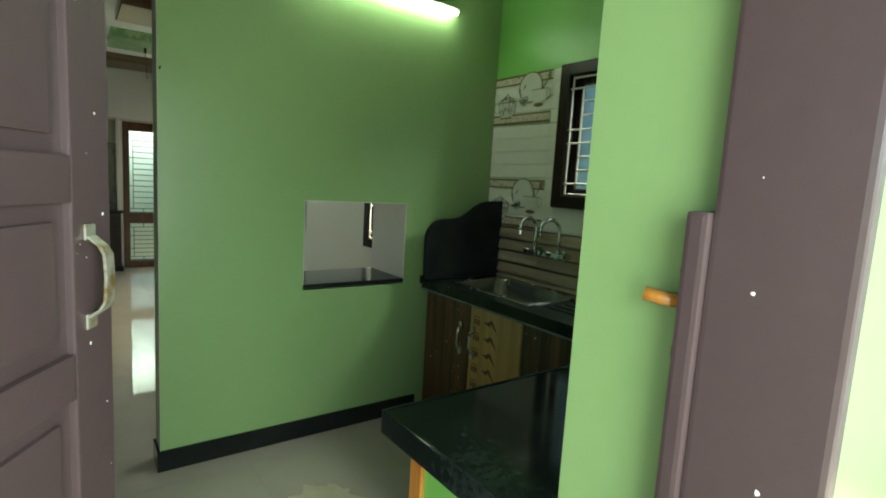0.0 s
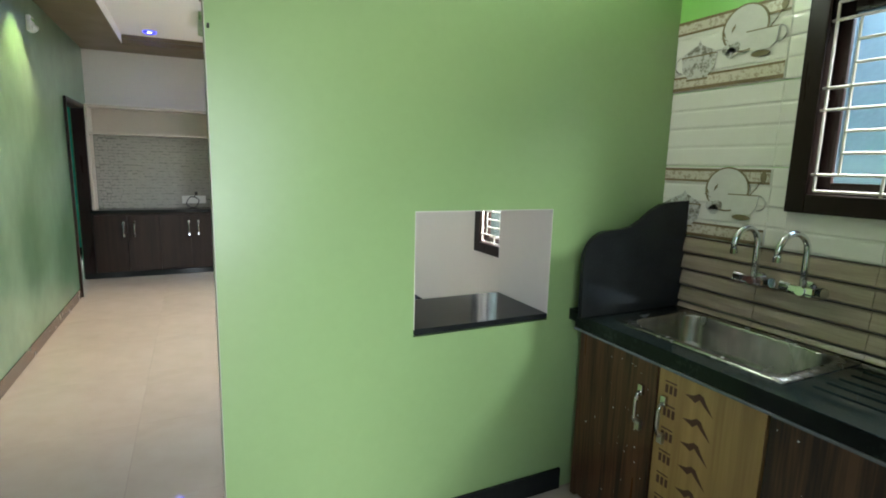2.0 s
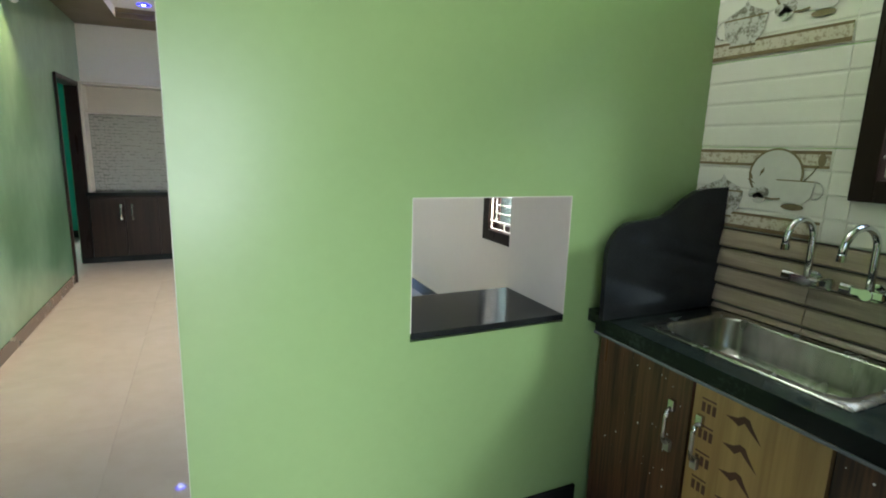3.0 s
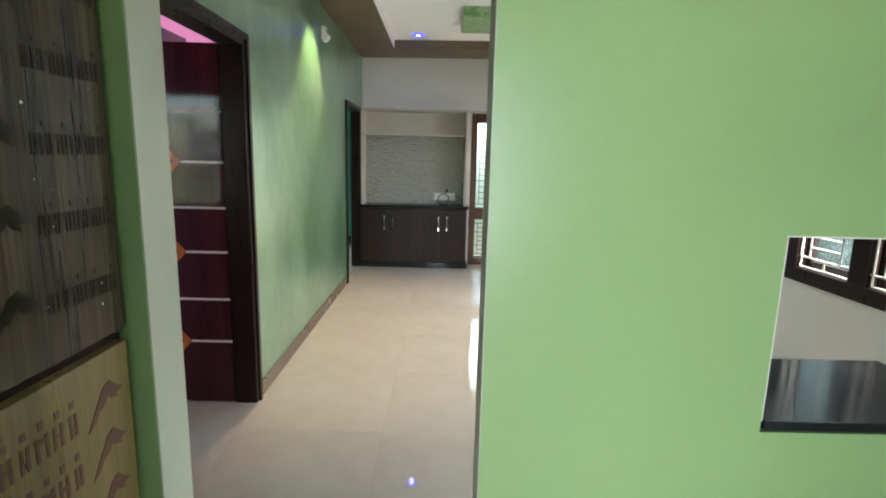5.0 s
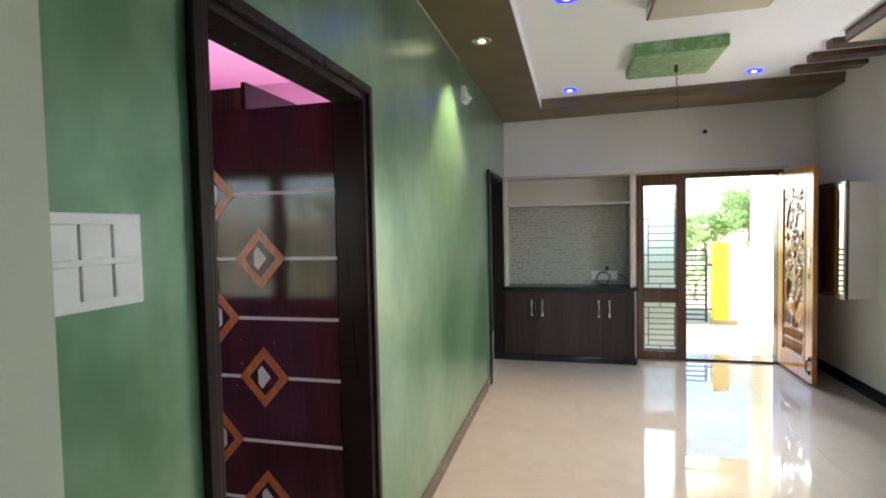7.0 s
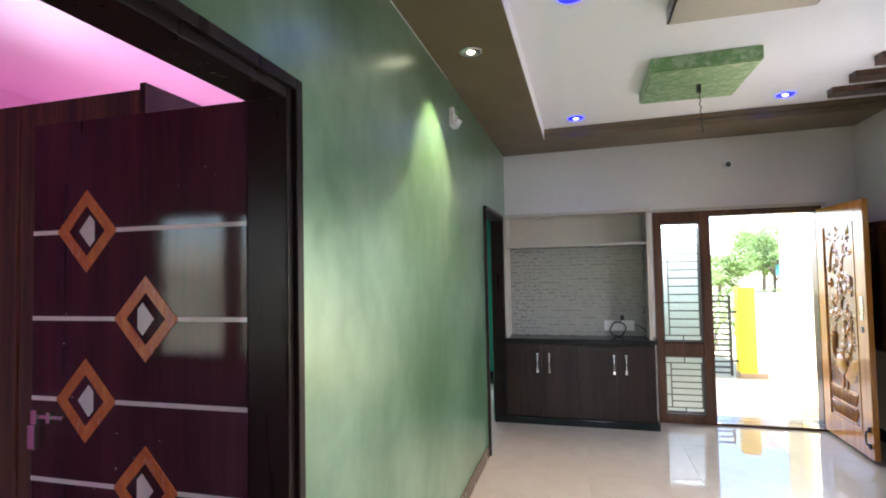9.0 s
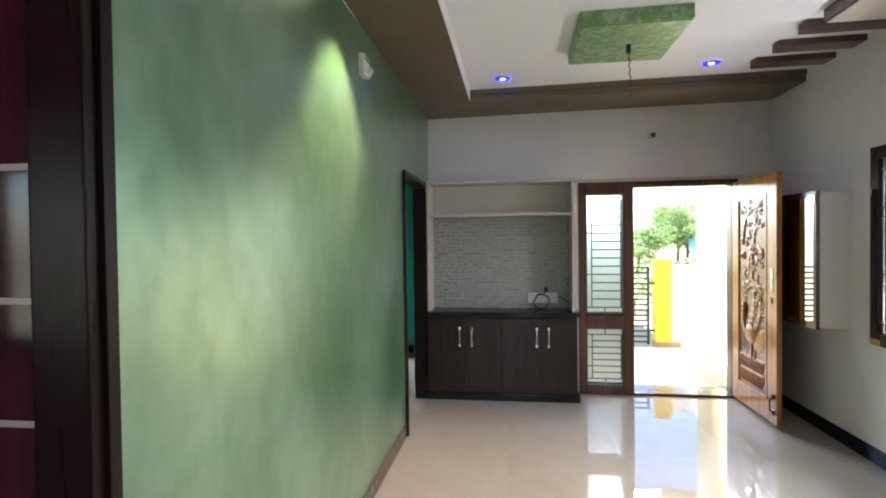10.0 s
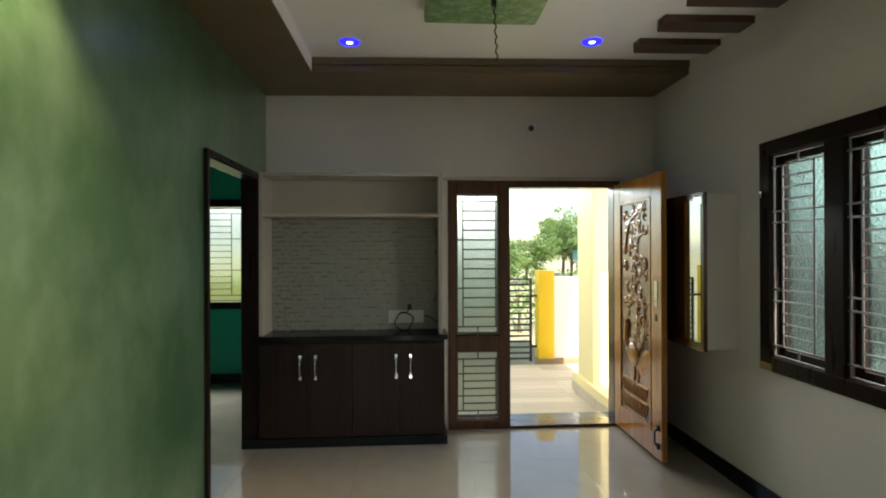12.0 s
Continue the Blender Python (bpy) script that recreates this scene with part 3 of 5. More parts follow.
def wall_window(name, x, y0, y1, z0, z1, label, pane_mat, grill_mat, bars, long, fw=0.085, mid=0.12):
    """A two-light window in a wall along y, seen from its low-x side."""
    root = thing(name, label, "window", kind="structure")
    xa, xb = x - 0.02, x + 0.10
    m = (y0 + y1) / 2
    part("window_frame", blocks((xa, xb, y0, y0 + fw, z0, z1), (xa, xb, y1 - fw, y1, z0, z1), (xa, xb, y0 + fw, y1 - fw, z0, z0 + fw), (xa, xb, y0 + fw, y1 - fw, z1 - fw, z1),
                                (xa, xb, m - mid / 2, m + mid / 2, z0 + fw, z1 - fw), bevel=0.006), DARK_WOOD, root)
    for a, b in ((y0 + fw, m - mid / 2), (m + mid / 2, y1 - fw)):
        s = 0.045
        sash = part("sash", blocks((x + 0.045, x + 0.085, a, a + s, z0 + fw, z1 - fw), (x + 0.045, x + 0.085, b - s, b, z0 + fw, z1 - fw),
                                   (x + 0.045, x + 0.085, a + s, b - s, z0 + fw, z0 + fw + s), (x + 0.045, x + 0.085, a + s, b - s, z1 - fw - s, z1 - fw), bevel=0.004), DARK_WOOD, root)
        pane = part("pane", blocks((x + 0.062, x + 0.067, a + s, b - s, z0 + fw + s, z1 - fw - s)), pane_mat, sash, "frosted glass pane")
        pane.visible_shadow = False
        gr = part("grill", rod(bmesh.new(), (x + 0.003, a + 0.01, z0 + fw), (x + 0.003, a + 0.01, z1 - fw), 0.005, 6), grill_mat, root, "welded steel grill")
        grill(gr, a + 0.015, b - 0.015, z0 + fw + 0.012, z1 - fw - 0.012, bars, grill_mat, lambda u, v: (x + 0.003, u, v), long=long)
    return root


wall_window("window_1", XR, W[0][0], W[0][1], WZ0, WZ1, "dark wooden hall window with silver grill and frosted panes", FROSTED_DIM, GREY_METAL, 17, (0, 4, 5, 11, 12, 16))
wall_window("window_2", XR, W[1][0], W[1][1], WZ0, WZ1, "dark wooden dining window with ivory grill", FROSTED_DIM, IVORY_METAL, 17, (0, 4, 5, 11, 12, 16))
wall_window("window_3", XK - 0.012, KW0, KW1, KZ0, KZ1, "dark wooden kitchen window with ivory grill and blue panes", FROSTED_BLUE, IVORY_METAL, 8, (0, 3, 4, 7), fw=0.07, mid=0.09)

w1 = bpy.data.objects["window_1"]
part("bare_patch", blocks((XR - 0.0215, XR - 0.0198, 4.735, 4.834, WZ0 + 0.002, WZ0 + 0.045)), LAM_GOLD, w1, "patch of bare golden wood")
part("catch", blocks((XR - 0.032, XR - 0.0198, 4.80, 4.825, 1.845, 1.885), bevel=0.004), CHROME, w1, "small bright metal catch")
bw = thing("window_5", "bedroom window with a dark frame and clear panes", "window", kind="structure")
part("window_frame", blocks((-2.0, -1.93, 0.25, 0.35, 1.0, 2.05), (-0.77, -0.7, 0.25, 0.35, 1.0, 2.05), (-1.93, -0.77, 0.25, 0.35, 1.0, 1.07), (-1.93, -0.77, 0.25, 0.35, 1.98, 2.05), (-1.39, -1.31, 0.25, 0.35, 1.07, 1.98), bevel=0.005), DARK_WOOD, bw)
for a, b in ((-1.93, -1.39), (-1.31, -0.77)):
    pane = part("pane", blocks((a, b, 0.298, 0.303, 1.07, 1.98)), CLEAR, bw, "clear glass pane")
    pane.visible_shadow = False

sw = thing("window_4", "dark wooden side room window with frosted panes and grill", "window", kind="structure")
part("window_frame", blocks((SW0, SW0 + 0.08, 7.93, 8.05, 0.86, 2.13), (SW1 - 0.08, SW1, 7.93, 8.05, 0.86, 2.13), (SW0 + 0.08, SW1 - 0.08, 7.93, 8.05, 0.86, 0.94),
                            (SW0 + 0.08, SW1 - 0.08, 7.93, 8.05, 2.05, 2.13), bevel=0.006), DARK_WOOD, sw)
pane = part("pane", blocks((SW0 + 0.08, SW1 - 0.08, 7.995, 8.0, 0.94, 2.05)), FROSTED_SIDE, sw, "frosted glass pane")
pane.visible_shadow = False
gr = thing("side_window_grill", "silver grill of the side room window", "grill")
grill(gr, SW0 + 0.1, SW1 - 0.1, 0.96, 2.03, 14, DARK_GRILL, lambda u, v: (u, 7.955, v))
# ---- doors ----


def slab_handle(parent, x, y, z0, z1, out=(-1, 0), mat=None, name="handle", r=0.007):
    """A bow handle standing off a face; out: the way it stands off, in x and y."""
    mat = mat or CHROME
    bm = bmesh.new()
    ox, oy = out
    pts = []
    for k in range(9):
        a = k / 8
        d = 0.032 * min(1.0, math.sin(math.pi * a) * 2.2)
        pts.append((x + ox * d, y + oy * d, z0 + (z1 - z0) * a))
    tube(bm, pts, r, 8)
    for z in (z0, z1):
        block(bm, x - 0.012 + ox * 0.003, x + 0.012 + ox * 0.003, y - 0.012 + oy * 0.003, y + 0.012 + oy * 0.003, z - 0.02, z + 0.02, 0.003)
    return part(name, bm, mat, parent, "metal bow handle")


# bedroom door leaf, open at a right angle into the bedroom
YL = 1.868
leaf = thing("bedroom_door", "open glossy maroon laminate door with diamond inlays", "door")
part("panel", blocks((-0.945, -0.125, YL, YL + 0.035, 0.008, 2.105), bevel=0.003), MAROON, leaf)
Z_LINES = (1.741, 1.460, 1.200, 0.940, 0.655, 0.393)
for k, z in enumerate(Z_LINES):
    cx = -0.719 if k % 2 == 0 else -0.486
    for a, b in ((-0.944, cx - 0.118), (cx + 0.118, -0.126)):
        part("inlay_line", blocks((a, b, YL - 0.002, YL, z - 0.007, z + 0.007)), INLAY_WHITE, leaf, "white inlay strip")
    m = at_face(FACE_Y, cx, YL, z)
    dia = [(-0.12, 0), (0, -0.133), (0.12, 0), (0, 0.133)]
    small = [(u * 0.62, v * 0.62) for u, v in dia]
    part("diamond_inlay", ring_plate(bmesh.new(), dia, small, 0.003, m), INLAY_ORANGE, leaf, "orange wood diamond inlay")
    s = 1 if k % 2 else -1
    part("inlay_kite", plate(bmesh.new(), [(s * 0.03, 0), (-s * 0.012, 0.05), (-s * 0.03, 0.03), (-s * 0.03, -0.03), (-s * 0.012, -0.05)][::s], 0.0025, m), INLAY_WHITE, leaf, "pale kite inlay")
for z in (1.80, 1.15, 0.30):
    part("hinge", blocks((-0.128, -0.118, YL + 0.004, YL + 0.03, z - 0.05, z + 0.05), bevel=0.002), BLACK_METAL, leaf)
latch = part("latch", blocks((-0.93, -0.80, YL - 0.014, YL - 0.002, 1.137, 1.149), (-0.925, -0.90, YL - 0.02, YL, 1.12, 1.165), (-0.86, -0.845, YL - 0.02, YL, 1.125, 1.16), bevel=0.002), CHROME, leaf, "chrome sliding latch")
part("latch_handle", blocks((-0.925, -0.895, YL - 0.03, YL - 0.004, 1.04, 1.12), bevel=0.005), CHROME, latch)

leaf.matrix_world = pose(-0.126, 1.88, 0, 0, 0, 0.5) @ Matrix.Translation((0.125, -YL, 0))

# back door leaf, ajar into the kitchen: built along x from its hinge, then turned
bd = thing("back_door", "brown painted panelled back door, standing ajar", "door")
L = 0.93
for a, b in ((0, 0.09), (L - 0.09, L), (L / 2 - 0.035, L / 2 + 0.035)):
    part("stile", blocks((a, b, -0.018, 0.018, 0.01, 2.07), bevel=0.004), DOOR_BROWN, bd)
ZR = ((0.01, 0.16), (0.50, 0.56), (0.82, 0.885), (1.14, 1.207), (1.423, 1.487), (1.93, 2.07))
for z0, z1 in ZR:
    for a, b in ((0.09, L / 2 - 0.035), (L / 2 + 0.035, L - 0.09)):
        part("rail", blocks((a, b, -0.018, 0.018, z0, z1), bevel=0.003), DOOR_BROWN, bd)
for (_, z0), (z1, _) in zip(ZR, ZR[1:]):
    for a, b in ((0.09, L / 2 - 0.035), (L / 2 + 0.035, L - 0.09)):
        bm = blocks((a, b, -0.006, 0.006, z0, z1))
        block(bm, a + 0.025, b - 0.025, -0.014, 0.014, z0 + 0.025, z1 - 0.025, 0.008)
        part("panel", bm, DOOR_BROWN, bd)
strap = bmesh.new()
grip = [(0.018, 1.252), (0.024, 1.254), (0.040, 1.266), (0.047, 1.278), (0.049, 1.313), (0.047, 1.348), (0.040, 1.360), (0.024, 1.373), (0.018, 1.375)]
plate(strap, [(-d, z) for d, z in grip] + [(-d + 0.0045, z) for d, z in grip[::-1]], 0.02, Matrix.Translation((L - 0.065, 0, 0)) @ Matrix(((0, 0, 1, 0), (1, 0, 0, 0), (0, 1, 0, 0), (0, 0, 0, 1))))
h = part("handle", strap, WORN_BRASS, bd, "worn brass strap handle with pale paint rubbed on it")
part("handle_plate", blocks((L - 0.067, L - 0.043, -0.0215, -0.018, 1.236, 1.259), (L - 0.067, L - 0.043, -0.0215, -0.018, 1.368, 1.391), bevel=0.002), WORN_BRASS, h)
bd.matrix_world = pose(0.435, -2.40, 0, 0, 0, 57.8)
bolt = thing("door_bolt", "rusty orange wooden door stop on the back door frame", "door stop")
part("bar", tube(bmesh.new(), [(1.472, -2.272, 1.36), (1.455, -2.252, 1.36), (1.443, -2.229, 1.364)], 0.0085, 8), TEAK, bolt)

setting("trim_reveal_marks", blocks((1.4685, 1.4699, -2.268, -2.258, 1.380, 1.388), (1.4685, 1.4699, -2.269, -2.256, 1.392, 1.396), (1.4685, 1.4699, -2.268, -2.256, 1.290, 1.304), (1.4685, 1.4699, -2.264, -2.257, 1.304, 1.319)), BLACK_METAL, "dark scuff marks on the green reveal", "trim")

# main door leaf, open into the hall
XL = 2.975
lf = thing("main_door", "open varnished teak main door with a carved bird and scrolls", "door")
part("panel", blocks((XL + 0.008, XL + 0.032, 5.46, 6.12, 0.14, 1.98)), TEAK_PANEL, lf)
for y0, y1 in ((5.375, 5.53), (6.10, 6.215)):
    part("stile", blocks((XL, XL + 0.042, y0, y1, 0.03, 2.095), bevel=0.005), TEAK, lf)
for z0, z1 in ((0.03, 0.20), (1.93, 2.095)):
    part("rail", blocks((XL + 0.001, XL + 0.041, 5.53, 6.10, z0, z1), bevel=0.005), TEAK, lf)
part("moulding", blocks((XL - 0.004, XL + 0.008, 5.535, 5.56, 0.20, 1.93), (XL - 0.004, XL + 0.008, 6.075, 6.098, 0.20, 1.93), (XL - 0.004, XL + 0.008, 5.56, 6.075, 0.20, 0.225),
                     (XL - 0.004, XL + 0.008, 5.56, 6.075, 1.905, 1.93), bevel=0.004), TEAK, lf)


def carve(points, r=0.011):
    """A carved stem on the door leaf, from u, v points: u across, v up."""
    return tube(bmesh.new(), [(XL + 0.004, 6.07 - u, v) for u, v in points], r, 6)


def curl(cu, cv, r0, turns, start, s=1):
    return [(cu + math.cos(start + s * a) * r0 * (1 - 0.8 * a / (turns * 2 * math.pi)), cv + math.sin(start + s * a) * r0 * (1 - 0.8 * a / (turns * 2 * math.pi)))
            for a in [turns * 2 * math.pi * k / 16 for k in range(17)]]


def carved_leaf(cu, cv, length, turn):
    bm = bmesh.new()
    m = Matrix.Translation((XL + 0.007, 6.07 - cu, cv)) @ FACE_X @ Matrix.Rotation(turn, 4, "Z")
    n = 8
    top = [(length * k / n, 0.24 * length * math.sin(math.pi * k / n) ** 0.8) for k in range(n + 1)]
    mid = [bm.verts.new(m @ Vector((u, 0, 0.011 * math.sin(math.pi * min(0.98, u / length + 0.02))))) for u, _ in top]
    for s in (1, -1):
        rim = [bm.verts.new(m @ Vector((u, s * v, 0))) for u, v in top]
        for k in range(n):
            bm.faces.new((mid[k], mid[k + 1], rim[k + 1], rim[k])).smooth = True
    return bm


rng = random.Random(4)


def sweep(u0, v0, u1, v1, bow, r=0.012, leaves=4):
    """A bowed carved stem from one place of the panel to another, with leaves along it."""
    du, dv = u1 - u0, v1 - v0
    pts = []
    for k in range(13):
        a = k / 12
        o = bow * math.sin(math.pi * a)
        pts.append((u0 + du * a - dv * o, v0 + dv * a + du * o))
    part("carving", carve(pts, r * 0.62), TEAK, lf, "carved scrolling stem")
    way = math.atan2(dv, -du)
    leaves += 3
    for k in range(leaves):
        u, v = pts[1 + (11 * k) // max(1, leaves - 1)]
        for s in (-1, 1):
            part("carved_leaf", carved_leaf(min(0.48, max(0.03, u)), v, rng.uniform(0.05, 0.085), way + s * rng.uniform(0.5, 1.0)), TEAK, lf)


# tail feathers, a big arch over the bird, and a branch that climbs to the top
sweep(0.30, 0.72, 0.40, 1.12, -0.20, 0.014, 5)
sweep(0.26, 0.76, 0.30, 1.10, -0.10, 0.012, 3)
sweep(0.06, 1.10, 0.24, 1.46, -0.32, 0.015, 3)
sweep(0.24, 1.46, 0.44, 1.12, -0.30, 0.015, 4)
sweep(0.12, 1.06, 0.25, 1.33, -0.25, 0.011, 3)
sweep(0.25, 1.33, 0.36, 1.16, -0.30, 0.011, 2)
sweep(0.08, 1.50, 0.44, 1.84, 0.25, 0.015, 5)
sweep(0.24, 1.56, 0.08, 1.78, -0.22, 0.011, 4)
sweep(0.34, 1.64, 0.22, 1.86, 0.25, 0.011, 3)
sweep(0.30, 1.50, 0.46, 1.66, 0.30, 0.011, 3)
for cu, cv, r0, way in ((0.10, 1.80, 0.05, 1), (0.42, 1.42, 0.05, -1), (0.24, 1.22, 0.055, 1), (0.08, 1.40, 0.045, -1), (0.40, 0.98, 0.05, 1), (0.20, 1.68, 0.04, -1)):
    part("carving", carve(curl(cu, cv, r0, 1.3, math.pi / 2, way), 0.009), TEAK, lf, "carved scroll")
for u in (0.24, 0.31):
    part("carving", carve([(u, 0.62), (u + 0.015, 0.55), (u - 0.01, 0.47), (u + 0.02, 0.465)], 0.008), TEAK, lf, "carved bird leg")
bird = bmesh.new()
bmesh.ops.create_uvsphere(bird, u_segments=14, v_segments=8, radius=1, matrix=Matrix.Translation((XL + 0.004, 5.84, 0.70)) @ Matrix.Rotation(0.5, 4, "X") @ Matrix.Diagonal((0.025, 0.11, 0.085, 1)))
tube(bird, [(XL + 0.002, 5.90, 0.74), (XL, 5.955, 0.80), (XL, 5.96, 0.88), (XL, 5.935, 0.93), (XL, 5.955, 0.955), (XL + 0.002, 5.985, 0.945)], 0.02, 8)
part("carved_bird", bird, TEAK, lf, "carved long-necked bird")
for k in range(6):
    part("carved_leaf", carved_leaf(0.24 + 0.02 * k, 0.66, 0.20, -0.5 + 0.22 * k), TEAK, lf)
# fluted basket in two tiers under the bird
for v0, v1, lean in ((0.385, 0.475, 0.10), (0.255, 0.355, 0.16)):
    for k in range(11):
        u = 0.055 + 0.039 * k
        d = (u - 0.25) * lean
        part("flute", carve([(u - d, v0), (u + d * 0.2, (v0 + v1) / 2), (u + d, v1)], 0.0085), TEAK, lf)
part("carving", blocks((XL + 0.001, XL + 0.012, 5.585, 6.055, 0.478, 0.50), (XL + 0.001, XL + 0.012, 5.60, 6.04, 0.360, 0.378), (XL + 0.001, XL + 0.012, 5.62, 6.02, 0.235, 0.25), bevel=0.004), TEAK, lf)
# fine tendrils that fill the ground between the stems
for k in range(30):
    cu, cv = rng.uniform(0.07, 0.46), 0.62 + 1.24 * (k + rng.random()) / 30
    part("tendril", carve(curl(cu, cv, rng.uniform(0.03, 0.05), rng.uniform(0.7, 1.1), rng.uniform(0, 6.28), rng.choice((-1, 1))), 0.0055), TEAK, lf)
    for q in range(2):
        part("carved_leaf", carved_leaf(min(0.48, max(0.03, cu + rng.uniform(-0.05, 0.05))), cv + rng.uniform(-0.04, 0.04), rng.uniform(0.06, 0.10), rng.uniform(0.6, 2.5)), TEAK, lf)
part("lock_plate", blocks((XL - 0.004, XL, 5.43, 5.475, 1.12, 1.31), bevel=0.002), STEEL, lf, "steel lock plate")
part("keyhole_plate", blocks((XL - 0.004, XL, 5.435, 5.47, 1.02, 1.07), bevel=0.002), BLACK_METAL, lf)
slab_handle(lf, XL, 5.42, 0.13, 0.26, (-1, 0), BLACK_METAL, "tower_bolt")



def specks(parent, m, u0, u1, v0, v1, count, seed, mat, big=0.004):
    """Small paint splashes scattered on a face."""
    r = random.Random(seed)
    bm = bmesh.new()
    for _ in range(count):
        cu, cv, k = r.uniform(u0, u1), r.uniform(v0, v1), big * r.uniform(0.25, 1.0) ** 2
        plate(bm, [(cu + k * math.cos(a) * r.uniform(0.6, 1.3), cv + k * math.sin(a) * r.uniform(0.7, 1.7)) for a in [j * math.pi / 3 for j in range(6)]], 0.0006, m)
    return tagged(part("paint_specks", bm, mat, parent, "small pale paint specks"), kind="stuff")


specks(leaf, at_face(FACE_Y, 0, YL - 0.0002, 0), -0.93, -0.14, 0.3, 2.0, 26, 3, INLAY_WHITE, 0.0025)
specks(bd, at_face(FACE_Y, 0, -0.0182, 0), L - 0.085, L - 0.005, 0.4, 1.95, 22, 5, PLASTIC, 0.0025)
specks(back, at_face(FACE_X, 1.4398, 0, 0), 2.30, 2.42, 0.9, 1.9, 9, 6, PLASTIC, 0.0028)

# ---- television unit ----
tv = thing("tv_base_cabinet", "low dark wenge cabinet with four doors under a black top", "cabinet")
YT = 5.925
part("body", blocks((0.02, 1.475, YT + 0.02, YF - 0.004, 0.07, 0.825)), WENGE, tv)
part("plinth", blocks((0.001, 1.495, YT - 0.015, YF - 0.004, 0.0, 0.068), (-0.105, 0.001, YT - 0.015, YT + 0.018, 0.0, 0.068), bevel=0.004), BLACK_GRANITE, tv)
for k in range(4):
    a = 0.025 + k * 0.3625
    d = part("door", blocks((a, a + 0.3575, YT, YT + 0.019, 0.075, 0.80), bevel=0.002), WENGE, tv)
    hx = (0.343, 0.462, 1.090, 1.204)[k]
    slab_handle(d, hx, YT, 0.545, 0.70, (0, -1))
setting("trim_tv_top", blocks((0.0, 1.50, YT - 0.02, YF - 0.004, 0.828, 0.868), bevel=0.004), BLACK_GRANITE, "black granite top of the television unit", "trim")

sh = thing("tv_shelf_unit", "cream laminated wall shelf round a television niche", "shelf")
for a, b in ((0.022, 0.052), (1.43, 1.46)):
    part("side", blocks((a, b, 5.945, YF - 0.004, 0.869, 2.126), bevel=0.003), CREAM_LAM, sh)
part("top_board", blocks((0.018, 1.464, 5.935, YF - 0.004, 2.127, 2.154), bevel=0.003), CREAM_LAM, sh)
part("shelf_board", blocks((0.053, 1.429, 5.94, YF - 0.004, 1.805, 1.83), bevel=0.003), CREAM_LAM, sh)
part("back_board", blocks((0.053, 1.429, YF - 0.016, YF - 0.004, 1.831, 2.126)), CREAM_LAM, sh)
part("texture_panel", blocks((0.053, 1.429, YF - 0.02, YF - 0.004, 0.87, 1.804)), CEMENT_TEXTURE, sh, "grey crackle textured panel")
rng = random.Random(11)
bm = bmesh.new()
for row in range(25):
    z = 0.89 + row * 0.0372
    x = 0.055
    while x < 1.40:
        w = min(rng.uniform(0.028, 0.075) + 0.03 * x, 1.428 - x)
        gap = max(0.0004, 0.0060 * (1 - x * 2.2) * rng.uniform(0.3, 1.7))
        hw, hh = w / 2 - gap / 2, 0.0186 - gap / 2
        dz, lean = rng.uniform(-0.008, 0.008) * (1 - x * 0.5), rng.uniform(-0.16, 0.16) * (1 - x * 0.5)
        m = at_face(FACE_Y, x + w / 2, YF - 0.02, z + dz) @ Matrix.Rotation(lean, 4, "Z")
        plate(bm, [(-hw, -hh * 0.8), (-hw * 0.5, -hh), (hw * 0.6, -hh), (hw, -hh * 0.7), (hw, hh * 0.8), (hw * 0.4, hh), (-hw * 0.7, hh), (-hw, hh * 0.6)], rng.uniform(0.004, 0.008), m)
        x += w
tagged(part("crackle_relief", bm, CRACKLE, sh, "raised broken plaster chips"), kind="stuff")

sb = thing("socket_board", "white socket board with a plug above the cabinet", "socket")
part("plate", blocks((1.02, 1.315, YF - 0.034, YF - 0.02, 0.925, 1.03), bevel=0.004), PLASTIC, sb)
for k in range(6):
    part("switch", blocks((1.035 + k * 0.046, 1.07 + k * 0.046, YF - 0.039, YF - 0.034, 0.945, 1.01), bevel=0.002), PLASTIC, sb)
part("plug", blocks((1.18, 1.215, YF - 0.07, YF - 0.034, 1.04, 1.085), bevel=0.006), BLACK_PLASTIC, sb, "black plug")
cb = thing("loose_cable", "black coiled cable hanging from the socket board", "cable")
part("cable", tube(bmesh.new(), [(1.195, YF - 0.05, 1.05)] + [(1.15 + 0.075 * math.cos(a) + 0.01 * math.sin(3 * a), YF - 0.05 - 0.004 * a, 0.945 + 0.075 * math.sin(a)) for a in [1.2 + k * 0.5 for k in range(28)]], 0.0055, 6), BLACK_PLASTIC, cb)
part("cable", tube(bmesh.new(), [(1.315, YF - 0.03, 0.985), (1.37, YF - 0.045, 0.975), (1.42, YF - 0.03, 0.93), (1.434, YF - 0.03, 0.92)], 0.005, 6), BLACK_PLASTIC, cb)

# ---- hall fittings ----


def down_light(x, y, z, ring, core, label):
    root = thing("downlight", label, "ceiling light", group="ceiling downlights")
    part("bezel", lathe(bmesh.new(), [(0.023, -0.006), (0.050, -0.012), (0.066, -0.006), (0.069, 0.0)], (x, y, z), 28), ring, root)
    part("lens", lathe(bmesh.new(), [(0.001, -0.011), (0.015, -0.010), (0.0225, -0.006)], (x, y, z), 24), core, root)
    root.location.z = 0.0115 * x - 0.003
    return root


down_light(0.235, 3.42, ZB, CHROME, WARM_LED, "warm white glowing downlight in the border")
for bx, by in ((0.80, 5.36), (2.46, 5.31), (0.80, 3.18)):
    down_light(bx, by, ZC, BLUE_LED, WHITE_LED, "round downlight with a glowing blue rim")

